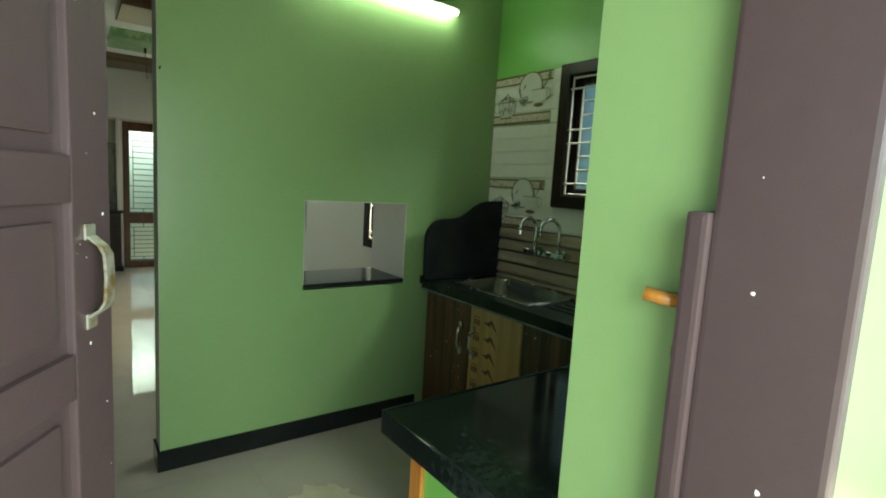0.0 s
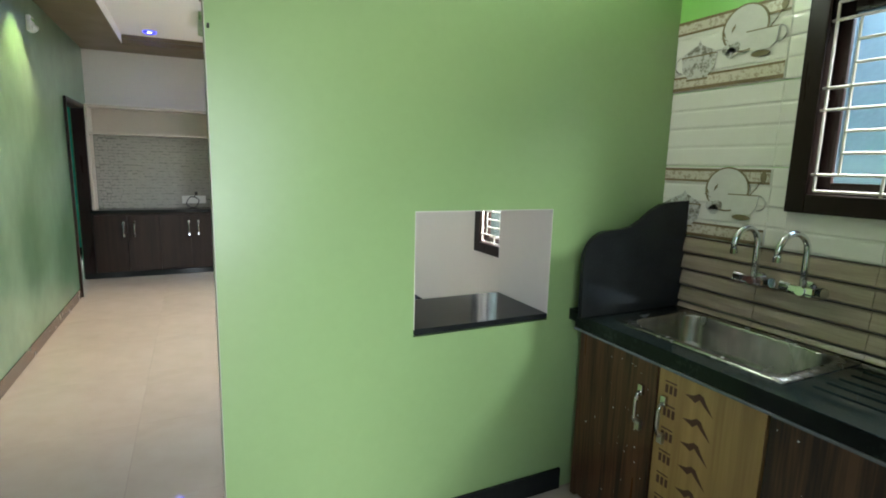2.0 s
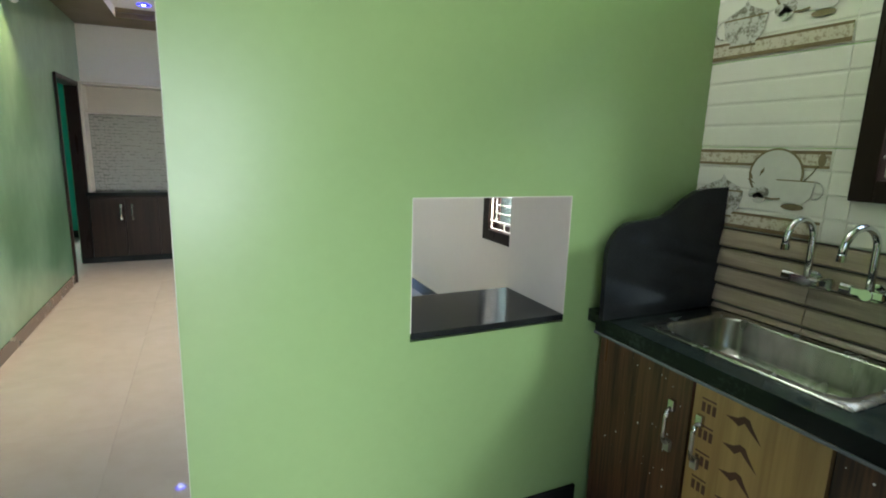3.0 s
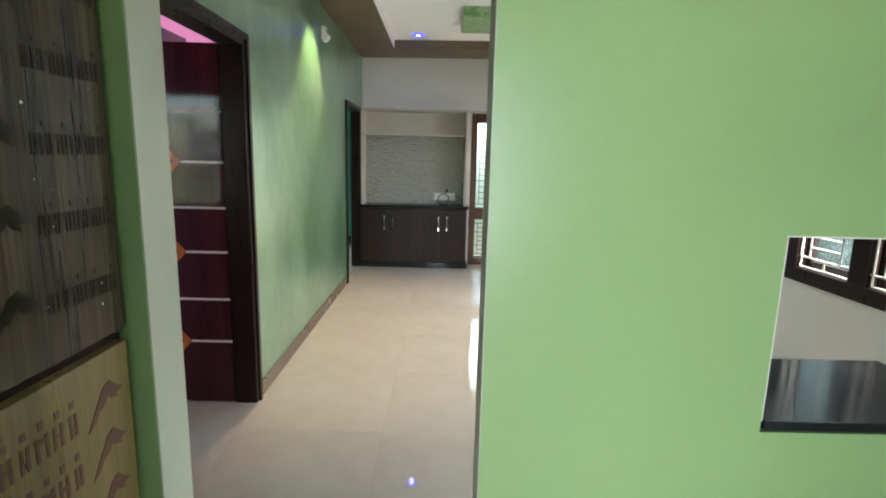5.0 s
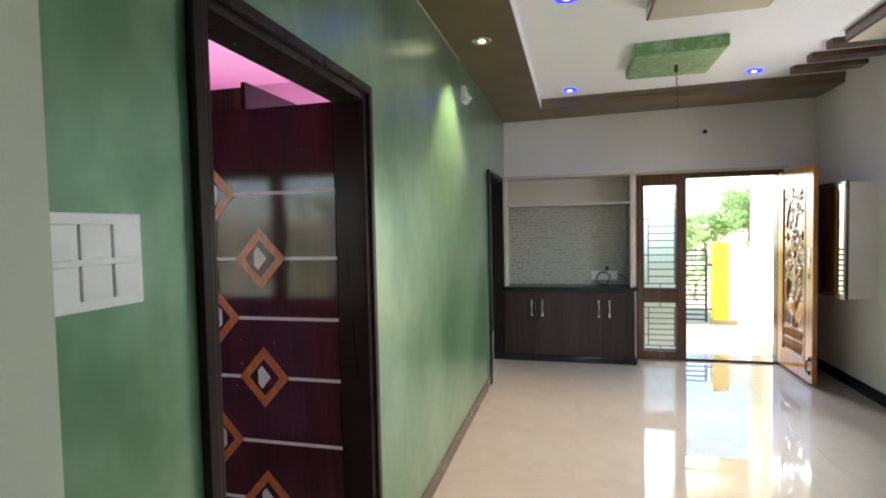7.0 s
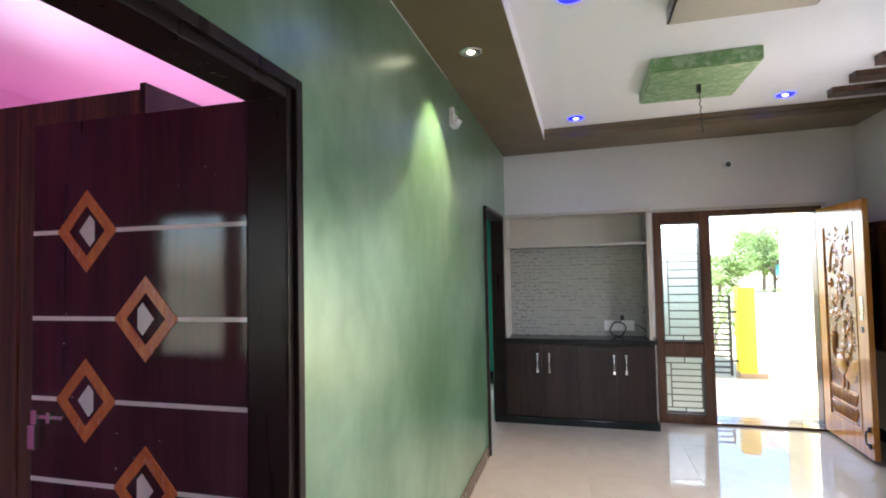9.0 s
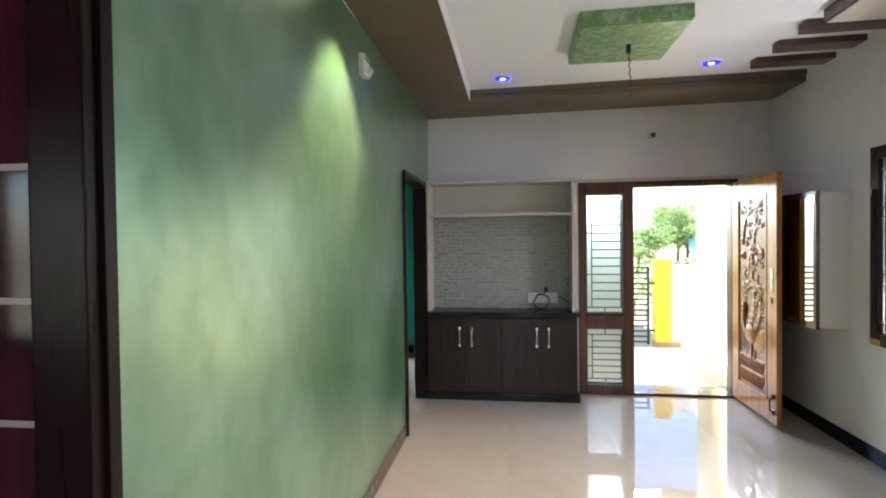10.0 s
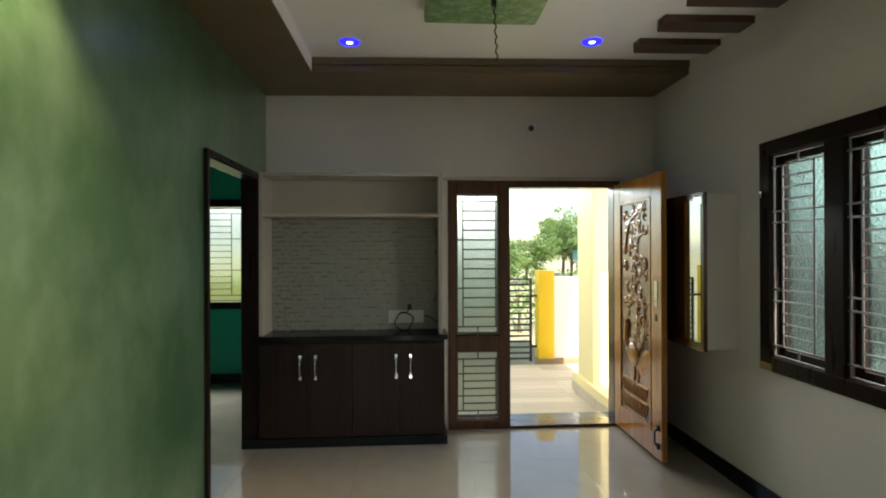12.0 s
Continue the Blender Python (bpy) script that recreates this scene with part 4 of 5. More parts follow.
for name, x0, x1, y0, y1, skin, side, lab in (("ceiling_box", 1.305, 1.94, 4.17, 4.85, GREEN_FOIL, GREEN_FOIL, "flat green foil covered ceiling box with a hanging wire"),
                                              ("ceiling_box", 1.30, 1.97, 2.86, 3.48, CREAM_LAM, TEAK_DARK, "flat beige ceiling box with brown sides"),
                                              ("ceiling_box", 2.80, 3.30, 3.62, 4.40, CREAM_LAM, TEAK_DARK, "flat beige ceiling box near the window wall")):
    root = thing(name, lab, "ceiling panel", group="ceiling boxes")
    part("base", blocks((x0 - 0.012, x1 + 0.012, y0 - 0.012, y1 + 0.012, ZC - 0.085, ZC), bevel=0.003), side, root)
    part("face", blocks((x0, x1, y0, y1, ZC - 0.093, ZC - 0.0855), bevel=0.002), skin, root)
    root.location.z = 0.0115 * (x0 + x1) / 2 - 0.003
wire = thing("hanging_wire", "thin twisted dark wire hanging from the green box", "wire")
part("hook", blocks((1.63, 1.655, 4.47, 4.50, 2.80, 2.857), bevel=0.004), BLACK_METAL, wire)
part("wire", tube(bmesh.new(), [(1.645 + 0.006 * math.sin(k * 1.9) + 0.0007 * k, 4.485 + 0.006 * math.cos(k * 1.9), 2.81 - k * 0.0155) for k in range(20)], 0.0035, 6), BLACK_PLASTIC, wire)
for y0, y1 in ((5.24, 5.395), (4.89, 5.045), (4.545, 4.70)):
    root = thing("ceiling_slat", "dark brown wooden ceiling slat with a slanted end", "slat", group="ceiling slats")
    bm = plate(bmesh.new(), [(2.766, y0), (XR - 0.002, y0), (XR - 0.002, y1), (2.788, y1), (2.757, y1 - 0.07)], 0.044, Matrix.Translation((0, 0, ZC - 0.045)))
    bm.transform(OUT_OF_LEVEL)
    part("slat", bm, TEAK_DARK, root)
sen = thing("wall_camera", "small round wall sensor with a dark eye", "sensor")
bm = bmesh.new()
rod(bm, (2.245, YF, 2.59), (2.245, YF - 0.03, 2.59), 0.045, 20)
part("base", bm, PLASTIC, sen)
part("eye", rod(bmesh.new(), (2.245, YF - 0.03, 2.585), (2.24, YF - 0.055, 2.575), 0.024, 16), BLACK_PLASTIC, sen)
bx = thing("light_point_box", "white plastic lamp holder box high on the green wall", "lamp holder")
part("box", blocks((0.0, 0.035, 3.80, 3.92, 2.54, 2.66), bevel=0.008), PLASTIC, bx)
part("holder", rod(bmesh.new(), (0.035, 3.87, 2.575), (0.06, 3.88, 2.56), 0.03, 16, 0.024), PLASTIC, bx)
part("stripe", blocks((0.035, 0.038, 3.81, 3.91, 2.625, 2.64)), GREEN_BRIGHT, bx)
swb = thing("switch_board", "white modular switch board on the green wall", "switch board")
part("plate", blocks((0.0, 0.012, 0.545, 0.757, 1.445, 1.617), bevel=0.004), PLASTIC, swb)
for k in range(3):
    for j in range(2):
        part("switch", blocks((0.012, 0.02, 0.56 + k * 0.064, 0.618 + k * 0.064, 1.463 + j * 0.072, 1.525 + j * 0.072), bevel=0.003), PLASTIC, swb)

mc = thing("wall_mirror_cabinet", "cream wall cabinet with a dark glossy mirrored door", "cabinet")
part("body", blocks((3.115, XR, 5.06, 5.72, 0.885, 1.90), bevel=0.003), WHITE, mc)
mdoor = part("door", blocks((3.085, 3.112, 5.04, 5.735, 0.875, 1.91), bevel=0.004), TEAK_DARK, mc)
part("mirror", blocks((3.081, 3.0855, 5.065, 5.71, 0.93, 1.86)), MIRROR, mdoor, "dark reflecting mirror glass")
part("corner_clip", blocks((3.076, 3.086, 5.045, 5.14, 1.83, 1.88), bevel=0.003), CHROME, mdoor)

# ---- bedroom ----
wd = thing("wardrobe", "tall brown laminate bedroom wardrobe", "wardrobe")
part("body", blocks((-2.3, -0.645, 2.022, 2.56, 0.0, 2.245)), LAM_BROWN, wd)
part("end_panel", blocks((-0.643, -0.62, 2.0, 2.56, 0.0, 2.262), bevel=0.003), WENGE, wd)
for k in range(3):
    part("door", blocks((-2.295 + k * 0.551, -1.75 + k * 0.551, 2.002, 2.021, 0.06, 2.24), bevel=0.002), LAM_BROWN, wd)

# ---- kitchen ----
ZT = 0.90
ZS = 0.937
setting("trim_worktop_sink", blocks((2.664, 2.765, -1.565, 0.02, ZT - 0.05, ZT), (2.70, 2.765, 0.02, YP - 0.001, ZT - 0.05, ZT), (3.185, XK, -1.565, YP - 0.001, ZT - 0.05, ZT), (2.765, 3.185, -0.11, YP - 0.001, ZT - 0.05, ZT),
                                    (2.765, 3.185, -1.565, -0.793, ZT - 0.05, ZT)), DUSTY_GRANITE, "dusty dark granite worktop round the sink", "worktop")
setting("trim_worktop_back", blocks((1.492, XK, YK, -1.568, ZS - 0.05, ZS), bevel=0.003), DUSTY_GRANITE, "dark granite worktop along the back wall", "worktop")
setting("trim_worktop_lip", blocks((2.655, 2.664, -1.558, 0.02, ZT - 0.055, ZT + 0.003), (1.484, 1.492, YK, -1.560, ZS - 0.055, ZS + 0.003), (1.492, 2.655, -1.568, -1.560, ZS - 0.055, ZS + 0.003), bevel=0.003),
        DUSTY_GRANITE, "polished granite edge strip", "worktop")
setting("wall_counter_support", blocks((1.545, 1.645, YK, -1.626, 0, ZS - 0.055)), GREEN_BRIGHT, "green painted worktop support wall", "wall")
setting("trim_support_edge", blocks((1.533, 1.545, -1.666, -1.621, 0, ZS - 0.056), bevel=0.003), TEAK, "brown edge batten of the support", "trim")

top = bpy.data.objects["trim_worktop_sink"]
for x in (2.83, 2.90, 2.97, 3.04, 3.11):
    part("drain_ridge", blocks((x, x + 0.012, -1.47, -0.85, ZT, ZT + 0.004), bevel=0.0018), DUSTY_GRANITE, top)
part("edge_bead", blocks((2.649, 2.6545, -1.555, 0.018, ZT - 0.064, ZT - 0.054), bevel=0.002), STEP_GRANITE, top, "thin grey bead under the edge")
gp = thing("splash_board", "black granite side board with a stepped curved top", "splash board")
out = [(0.0, 0.0), (-0.005, 0.24)] + [(0.11 - 0.115 * math.cos(a), 0.25 + 0.13 * math.sin(a)) for a in [k * math.pi / 16 for k in range(1, 9)]]
out += [(0.18, 0.385), (0.23, 0.395), (0.28, 0.425), (0.33, 0.465), (0.38, 0.492), (0.43, 0.503), (0.543, 0.508), (0.543, 0.0)]
out = [(u * 0.60 / 0.543, v * 0.975) for u, v in out]
bm = plate(bmesh.new(), out[::-1], 0.022, at_face(FACE_Y, 2.632, -0.02, ZT + 0.004))
part("board", bm, BLACK_GRANITE, gp)

sk = thing("kitchen_sink", "large stainless steel sink with water marks, set in granite", "sink")


def rounded(x0, x1, y0, y1, r, n=6):
    pts = []
    for cx, cy, a0 in ((x1 - r, y1 - r, 0), (x0 + r, y1 - r, 90), (x0 + r, y0 + r, 180), (x1 - r, y0 + r, 270)):
        pts += [(cx + r * math.cos(radians(a0 + 90 * k / n)), cy + r * math.sin(radians(a0 + 90 * k / n))) for k in range(n + 1)]
    return pts


bm = bmesh.new()
rings = []
for (x0, x1, y0, y1, r), z in (((2.752, 3.198, -0.808, -0.108, 0.01), 0.901), ((2.752, 3.198, -0.808, -0.108, 0.01), 0.9045), ((2.79, 3.165, -0.768, -0.150, 0.075), 0.9045), ((2.795, 3.16, -0.763, -0.155, 0.08), 0.895),
                               ((2.805, 3.15, -0.752, -0.16, 0.085), 0.79), ((2.83, 3.125, -0.727, -0.185, 0.09), 0.745), ((2.95, 3.0, -0.46, -0.41, 0.024), 0.738)):
    rings.append([bm.verts.new((x, y, z)) for x, y in rounded(x0, x1, y0, y1, r)])
for a, b in zip(rings, rings[1:]):
    for k in range(len(a)):
        j = (k + 1) % len(a)
        bm.faces.new((a[k], a[j], b[j], b[k])).smooth = True
bm.faces.new(rings[-1])
part("bowl", bm, SINK_STEEL, sk)
part("drain", lathe(bmesh.new(), [(0.02, 0.0), (0.045, 0.001), (0.05, 0.004), (0.042, 0.006)], (2.975, -0.435, 0.738), 20), CHROME, sk)


def tap(y, reach, label):
    root = thing("tap", label, "tap", group="taps over the sink")
    xw = XK - 0.012
    part("flange", rod(bmesh.new(), (xw, y, 1.11), (xw - 0.012, y, 1.11), 0.03, 18), CHROME, root)
    body = rod(bmesh.new(), (xw - 0.01, y, 1.11), (xw - 0.075, y, 1.11), 0.018, 14)
    block(body, xw - 0.07, xw - 0.035, y - 0.05, y + 0.05, 1.095, 1.125, 0.008)
    part("body", body, CHROME, root)
    for s in (-1, 1):
        part("knob", rod(bmesh.new(), (xw - 0.05, y + s * 0.045, 1.112), (xw - 0.06, y + s * 0.078, 1.115), 0.017, 12, 0.02), CHROME, root)
    pts = [(xw - 0.055, y, 1.12), (xw - 0.055, y, 1.20), (xw - 0.056, y, 1.26)]
    pts += [(xw - 0.055 - reach + reach * math.cos(a), y + 0.02 * a / 3, 1.26 + 0.062 * math.sin(a)) for a in [k * math.pi / 10 for k in range(1, 11)]]
    pts += [(xw - 0.055 - 2 * reach, y + 0.022, 1.235)]
    part("spout", tube(bmesh.new(), pts, 0.0115, 10), CHROME, root)
    part("nozzle", rod(bmesh.new(), (xw - 0.055 - 2 * reach, y + 0.022, 1.24), (xw - 0.055 - 2 * reach, y + 0.022, 1.22), 0.0135, 12), CHROME, root)


tap(-0.415, 0.055, "chrome swan-neck wall tap with two knobs")
tap(-0.60, 0.07, "chrome swan-neck wall tap with two knobs and longer spout")

XC = 2.73


def print_marks(parent, ys, z0, z1, x, mat, bars, step=0.092, flip=1):
    """Printed arrow marks with plain bars for lettering beside them, up a film-covered door."""
    n = int((z1 - z0) / step)
    for k in range(n):
        z = z0 + step * (k + 0.5)
        m = at_face(FACE_X, x, ys, z)
        a = [(-0.055, 0.012 * flip), (-0.02, 0.020 * flip), (0.0, 0.034 * flip), (0.018, 0.03 * flip), (0.03, 0.01 * flip), (0.06, -0.03 * flip), (0.02, 0.0), (0.005, 0.014 * flip), (-0.012, -0.004 * flip), (-0.03, 0.004 * flip)]
        part("printed_mark", plate(bmesh.new(), a if flip > 0 else a[::-1], 0.0012, m), mat, parent, "brown printed arrow mark")
        if bars:
            bm = bmesh.new()
            for j in range(bars):
                block(bm, x - 0.0012, x, ys + 0.095 + j * 0.019 - 0.006, ys + 0.095 + j * 0.019 + 0.006, z - 0.016, z + 0.016)
            block(bm, x - 0.0012, x, ys + 0.09, ys + 0.09 + bars * 0.017, z + 0.026, z + 0.031)
            tagged(part("printed_lettering", bm, mat, parent, "row of unreadable printed lettering"), kind="stuff")


DOORS = ((-0.375, 0.03, LAM_BROWN, -0.31, 0), (-0.79, -0.385, LAM_GOLD, -0.42, 1), (-1.225, -0.80, LAM_BROWN, -1.145, 0), (-1.49, -1.235, LAM_GOLD, -1.29, 1))
cabs = []
for lo, hi in ((-0.79, 0.06), (-1.49, -0.795)):
    cab = thing("sink_cabinet", "brown wood laminate base cabinet under the worktop", "cabinet", group="kitchen base cabinets")
    part("body", blocks((XC + 0.02, XK - 0.002, lo, hi, 0.0, 0.730)), LAM_BROWN, cab)
    part("top_rail", blocks((XC + 0.002, XC + 0.02, lo, hi, 0.812, 0.843)), WENGE, cab)
    cabs.append(cab)
for k, (lo, hi, mat, hy, mark) in enumerate(DOORS):
    d = part("door", blocks((XC, XC + 0.019, lo, hi, 0.02, 0.81), bevel=0.002), mat, cabs[k // 2], "golden film-covered door" if mark else "dark brown door with paint specks")
    slab_handle(d, XC, hy, 0.53, 0.68, (-1, 0), STEEL)
    if mark:
        print_marks(d, lo + 0.235 if k == 1 else lo + 0.12, 0.04, 0.80, XC, PRINT, 3 if k == 1 else 0)
part("end_filler", blocks((XC, XC + 0.02, 0.032, 0.06, 0.0, 0.81), bevel=0.002), LAM_BROWN, cabs[0])

specks(cabs[0], at_face(FACE_X, XC - 0.0002, 0, 0), -0.02, 0.36, 0.05, 0.8, 40, 8, PLASTIC, 0.0035)
specks(cabs[1], at_face(FACE_X, XC - 0.0002, 0, 0), 0.82, 1.2, 0.05, 0.8, 24, 9, PLASTIC, 0.0035)
# tall cabinet against the left wall
tc = thing("tall_cabinet", "tall film-covered laminate cabinet built into the wall", "cabinet")
part("body", blocks((0.004, 0.348, -1.2, YP - 0.003, 0.0, ZC - 0.3)), WENGE, tc)
for y0, y1 in ((-0.53, 0.09), (-1.19, -0.54)):
    up = part("upper_door", blocks((0.350, 0.376, y0, y1, 1.105, 2.6), bevel=0.002), LAM_FILM, tc, "dark door under cloudy film")
    low = part("lower_door", blocks((0.350, 0.376, y0, y1, 0.05, 1.075), bevel=0.002), LAM_YELLOW, tc, "yellowish door under printed film")
    for d, mat, z0, z1, step in ((low, PRINT, 0.1, 1.06, 0.115), (up, PRINT_DIM, 1.15, 2.5, 0.15)):
        n = int((z1 - z0) / step)
        for k in range(n):
            z = z0 + step * (k + 0.5)
            yy = y1 - 0.09 if d is low else y1 - 0.30
            a = [(-0.062, -0.045), (-0.03, 0.0), (-0.005, 0.035), (0.018, 0.044), (0.045, 0.02), (0.062, 0.012), (0.035, 0.004), (0.045, -0.008), (0.02, 0.002), (0.012, 0.012), (-0.008, -0.008), (-0.02, -0.012), (-0.035, -0.03)]
            part("printed_mark", plate(bmesh.new(), a, 0.0012, at_face(FACE_PX, 0.376, yy, z)), mat, d)
            bm = bmesh.new()
            big = 1.0 if d is low else 0.8
            for j in range(8):
                yb = (yy - 0.10 - j * 0.041) if d is low else (yy + 0.09 + j * 0.026)
                half = 0.0135 * big * (0.8 + 0.2 * (j % 3))
                block(bm, 0.376, 0.3772, yb - half, yb - half + 0.008 * big, z - 0.026 * big, z + 0.022 * big)
                block(bm, 0.376, 0.3772, yb + half - 0.008 * big, yb + half, z - 0.026 * big, z + 0.022 * big)
                block(bm, 0.376, 0.3771, yb - half, yb + half, z - 0.004 + 0.012 * (j % 3 - 1), z + 0.004 + 0.012 * (j % 3 - 1))
                if j % 2 or d is low:
                    block(bm, 0.376, 0.3772, yb - 0.006 * big, yb + 0.006 * big, z + 0.036 * big, z + 0.050 * big)
            tagged(part("printed_lettering", bm, mat, d), kind="stuff")

# tube light and small wall fittings
tl = thing("tube_light", "glowing white tube light fixed high on the green wall", "tube light")
part("batten", blocks((1.86, 2.87, YP - 0.03, YP, 2.535, 2.565), bevel=0.004), PLASTIC, tl)
part("tube", rod(bmesh.new(), (1.88, YP - 0.045, 2.525), (2.835, YP - 0.045, 2.525), 0.012, 12), TUBE, tl)
nl = thing("wall_nail", "small dark nail in the green wall", "nail")
part("nail", rod(bmesh.new(), (1.235, YP, 1.925), (1.235, YP - 0.02, 1.93), 0.004, 8), BLACK_METAL, nl)
sp = thing("pipe_stub", "short white pipe stub with a brown mouth", "pipe")
part("pipe", rod(bmesh.new(), (XK, -1.0, 2.46), (XK - 0.09, -1.0, 2.44), 0.03, 16), PLASTIC, sp)
part("cap", rod(bmesh.new(), (XK - 0.09, -1.0, 2.44), (XK - 0.10, -1.0, 2.438), 0.025, 16), SKIRT_BROWN, sp)
uc = thing("upper_cabinet", "raw golden wood wall cabinet on the back wall", "cabinet")
part("body", blocks((2.05, 2.9, YK + 0.002, -1.82, 1.765, 2.5), bevel=0.003), LAM_GOLD, uc)
part("edge", blocks((2.038, 2.05, YK + 0.002, -1.815, 1.76, 2.505), bevel=0.002), TEAK, uc)

specks(tc, at_face(FACE_PX, 0.3762, 0, 0), -0.5, 0.08, 1.15, 2.5, 40, 12, PLASTIC, 0.003)
r = random.Random(31)
stain = [(0.20 * math.cos(a) * r.uniform(0.75, 1.15), 0.15 * math.sin(a) * r.uniform(0.7, 1.2)) for a in [k * math.pi / 14 for k in range(28)]]
setting("floor_stain", plate(bmesh.new(), stain, 0.0004, Matrix.Translation((1.78, -0.52, 0.0004))), STAIN, "dried brownish water stain on the kitchen floor", "stain")
# serving hatch slab
hs = thing("hatch_slab", "black granite slab on the sill of the serving hatch", "slab")
part("slab", blocks((1.93, 2.57, YP - 0.006, YB + 0.27, 0.866, 0.890), bevel=0.004), BLACK_GRANITE, hs)
# ---- outside ----
# unseen slab behind the house, added to cut the sky's light on the back door
setting("ceiling_rear_shade", blocks((-0.3, 3.6, -4.4, YK - 0.262, 3.05, 3.17)), CREAM_EXT, "unseen flat slab added to shade the back doorway", "canopy")
# unseen slab added to block the sun from the bedroom panes
setting("ceiling_bedroom_sun_block", blocks((-2.2, -0.5, -0.52, 0.238, 2.14, 2.22)), CREAM_EXT, "unseen slab added to keep the sun off the bedroom window", "sunshade")
setting("ground", blocks((-150, 150, -150, 400, -0.30, -0.20)), EARTH, "dry earth with grass reaching to the horizon", "ground")
setting("pavement_porch_bed", blocks((0.0, 4.5, YF + 0.15, 9.13, -0.2, -0.117)), GROUT, "cement bed of the porch floor", "pavement")
setting("wall_porch_kerb", blocks((3.12, 3.75, YF + 0.152, 7.82, -0.115, 0.085), bevel=0.01), CREAM_EXT, "low cream plinth beside the porch", "wall")
setting("ceiling_porch", blocks((0.002, 3.89, YF + 0.152, 9.7, 2.75, 2.9), (0.002, 3.89, 9.5, 9.7, 2.57, 2.75)), CREAM_EXT, "cream porch slab with an edge beam", "ceiling")
setting("trim_porch_step", blocks((1.6, 3.11, YF + 0.1505, YF + 0.42, -0.2, -0.012), bevel=0.004), STEP_GRANITE, "grey granite step outside the main door", "step")
pl = thing("porch_light", "square dark panel light under the porch slab", "ceiling light")
part("frame", blocks((2.66, 2.92, 8.28, 8.54, 2.725, 2.75), bevel=0.004), SKIRT_BROWN, pl)
part("diffuser", blocks((2.75, 2.83, 8.37, 8.45, 2.718, 2.725), bevel=0.002), WARM_LED, pl)
setting("baseboard_porch", blocks((3.11, 3.12, YF + 0.43, 7.82, -0.11, -0.005), bevel=0.003), PORCH_TILE, "tile skirting along the plinth", "skirting")
col = thing("porch_column", "cream painted square porch column on a plinth", "column")
part("shaft", blocks((3.165, 3.56, 7.27, 7.76, 0.085, 2.75), bevel=0.01), CREAM_EXT, col)
gp2 = thing("gate_post", "bright yellow square gate post on a tiled base", "gate post")
part("shaft", blocks((3.05, 3.28, 9.15, 9.38, -0.04, 1.235), bevel=0.008), YELLOW, gp2)
part("base", blocks((3.04, 3.289, 9.14, 9.39, -0.2, -0.04), bevel=0.004), STONE_BASE, gp2, "pale brown stone base")
def gate(x0, x1, hinge_x):
    gt = thing("gate", "black iron gate leaf of flat horizontal bars", "gate", group="leaves of the gate")
    for x in (x0, x1 - 0.035):
        part("upright", blocks((x, x + 0.035, 9.25, 9.285, -0.1, 1.12), bevel=0.003), BLACK_METAL, gt)
    for k in range(15):
        z = -0.07 + k * 0.083
        part("bar", blocks((x0 + 0.035, x1 - 0.035, 9.258, 9.278, z, z + 0.026), bevel=0.003), BLACK_METAL, gt)
    for z in (0.12, 0.86):
        part("hinge", rod(bmesh.new(), (x1 if hinge_x > x1 else x0, 9.268, z), (hinge_x, 9.268, z), 0.018, 10), BLACK_METAL, gt)


gate(1.86, 2.975, 3.05)
gate(0.73, 1.85, 0.62)
cw = thing("compound_wall", "white plastered compound wall beyond the porch", "wall")
part("wall", blocks((3.29, 30.0, 9.22, 9.36, -0.2, 1.14), bevel=0.006), WHITE_EXT, cw)
part("base", blocks((3.30, 30.0, 9.205, 9.22, -0.2, -0.045), bevel=0.003), STONE_BASE, cw, "pale brown stone base")
cw2 = thing("compound_wall", "yellow plastered compound wall on the far side of the gate", "wall")
part("wall", blocks((-12.0, 0.62, 9.22, 9.36, -0.2, 1.30), bevel=0.006), YELLOW, cw2)
nb = thing("side_boundary_wall", "white boundary wall beside the house", "wall")
part("wall", blocks((4.55, 4.7, -6.0, 9.2, -0.2, 1.9), bevel=0.006), WHITE_EXT, nb)
bk = thing("rear_boundary_wall", "white boundary wall behind the house", "wall")
part("wall", blocks((-4.0, 4.7, -6.2, -6.05, -0.2, 2.0), bevel=0.006), WHITE_EXT, bk)
setting("pavement_rear", blocks((-4.0, 4.5, -6.0, YK - 0.26, -0.2, -0.03)), GROUT, "cement yard behind the kitchen", "pavement")


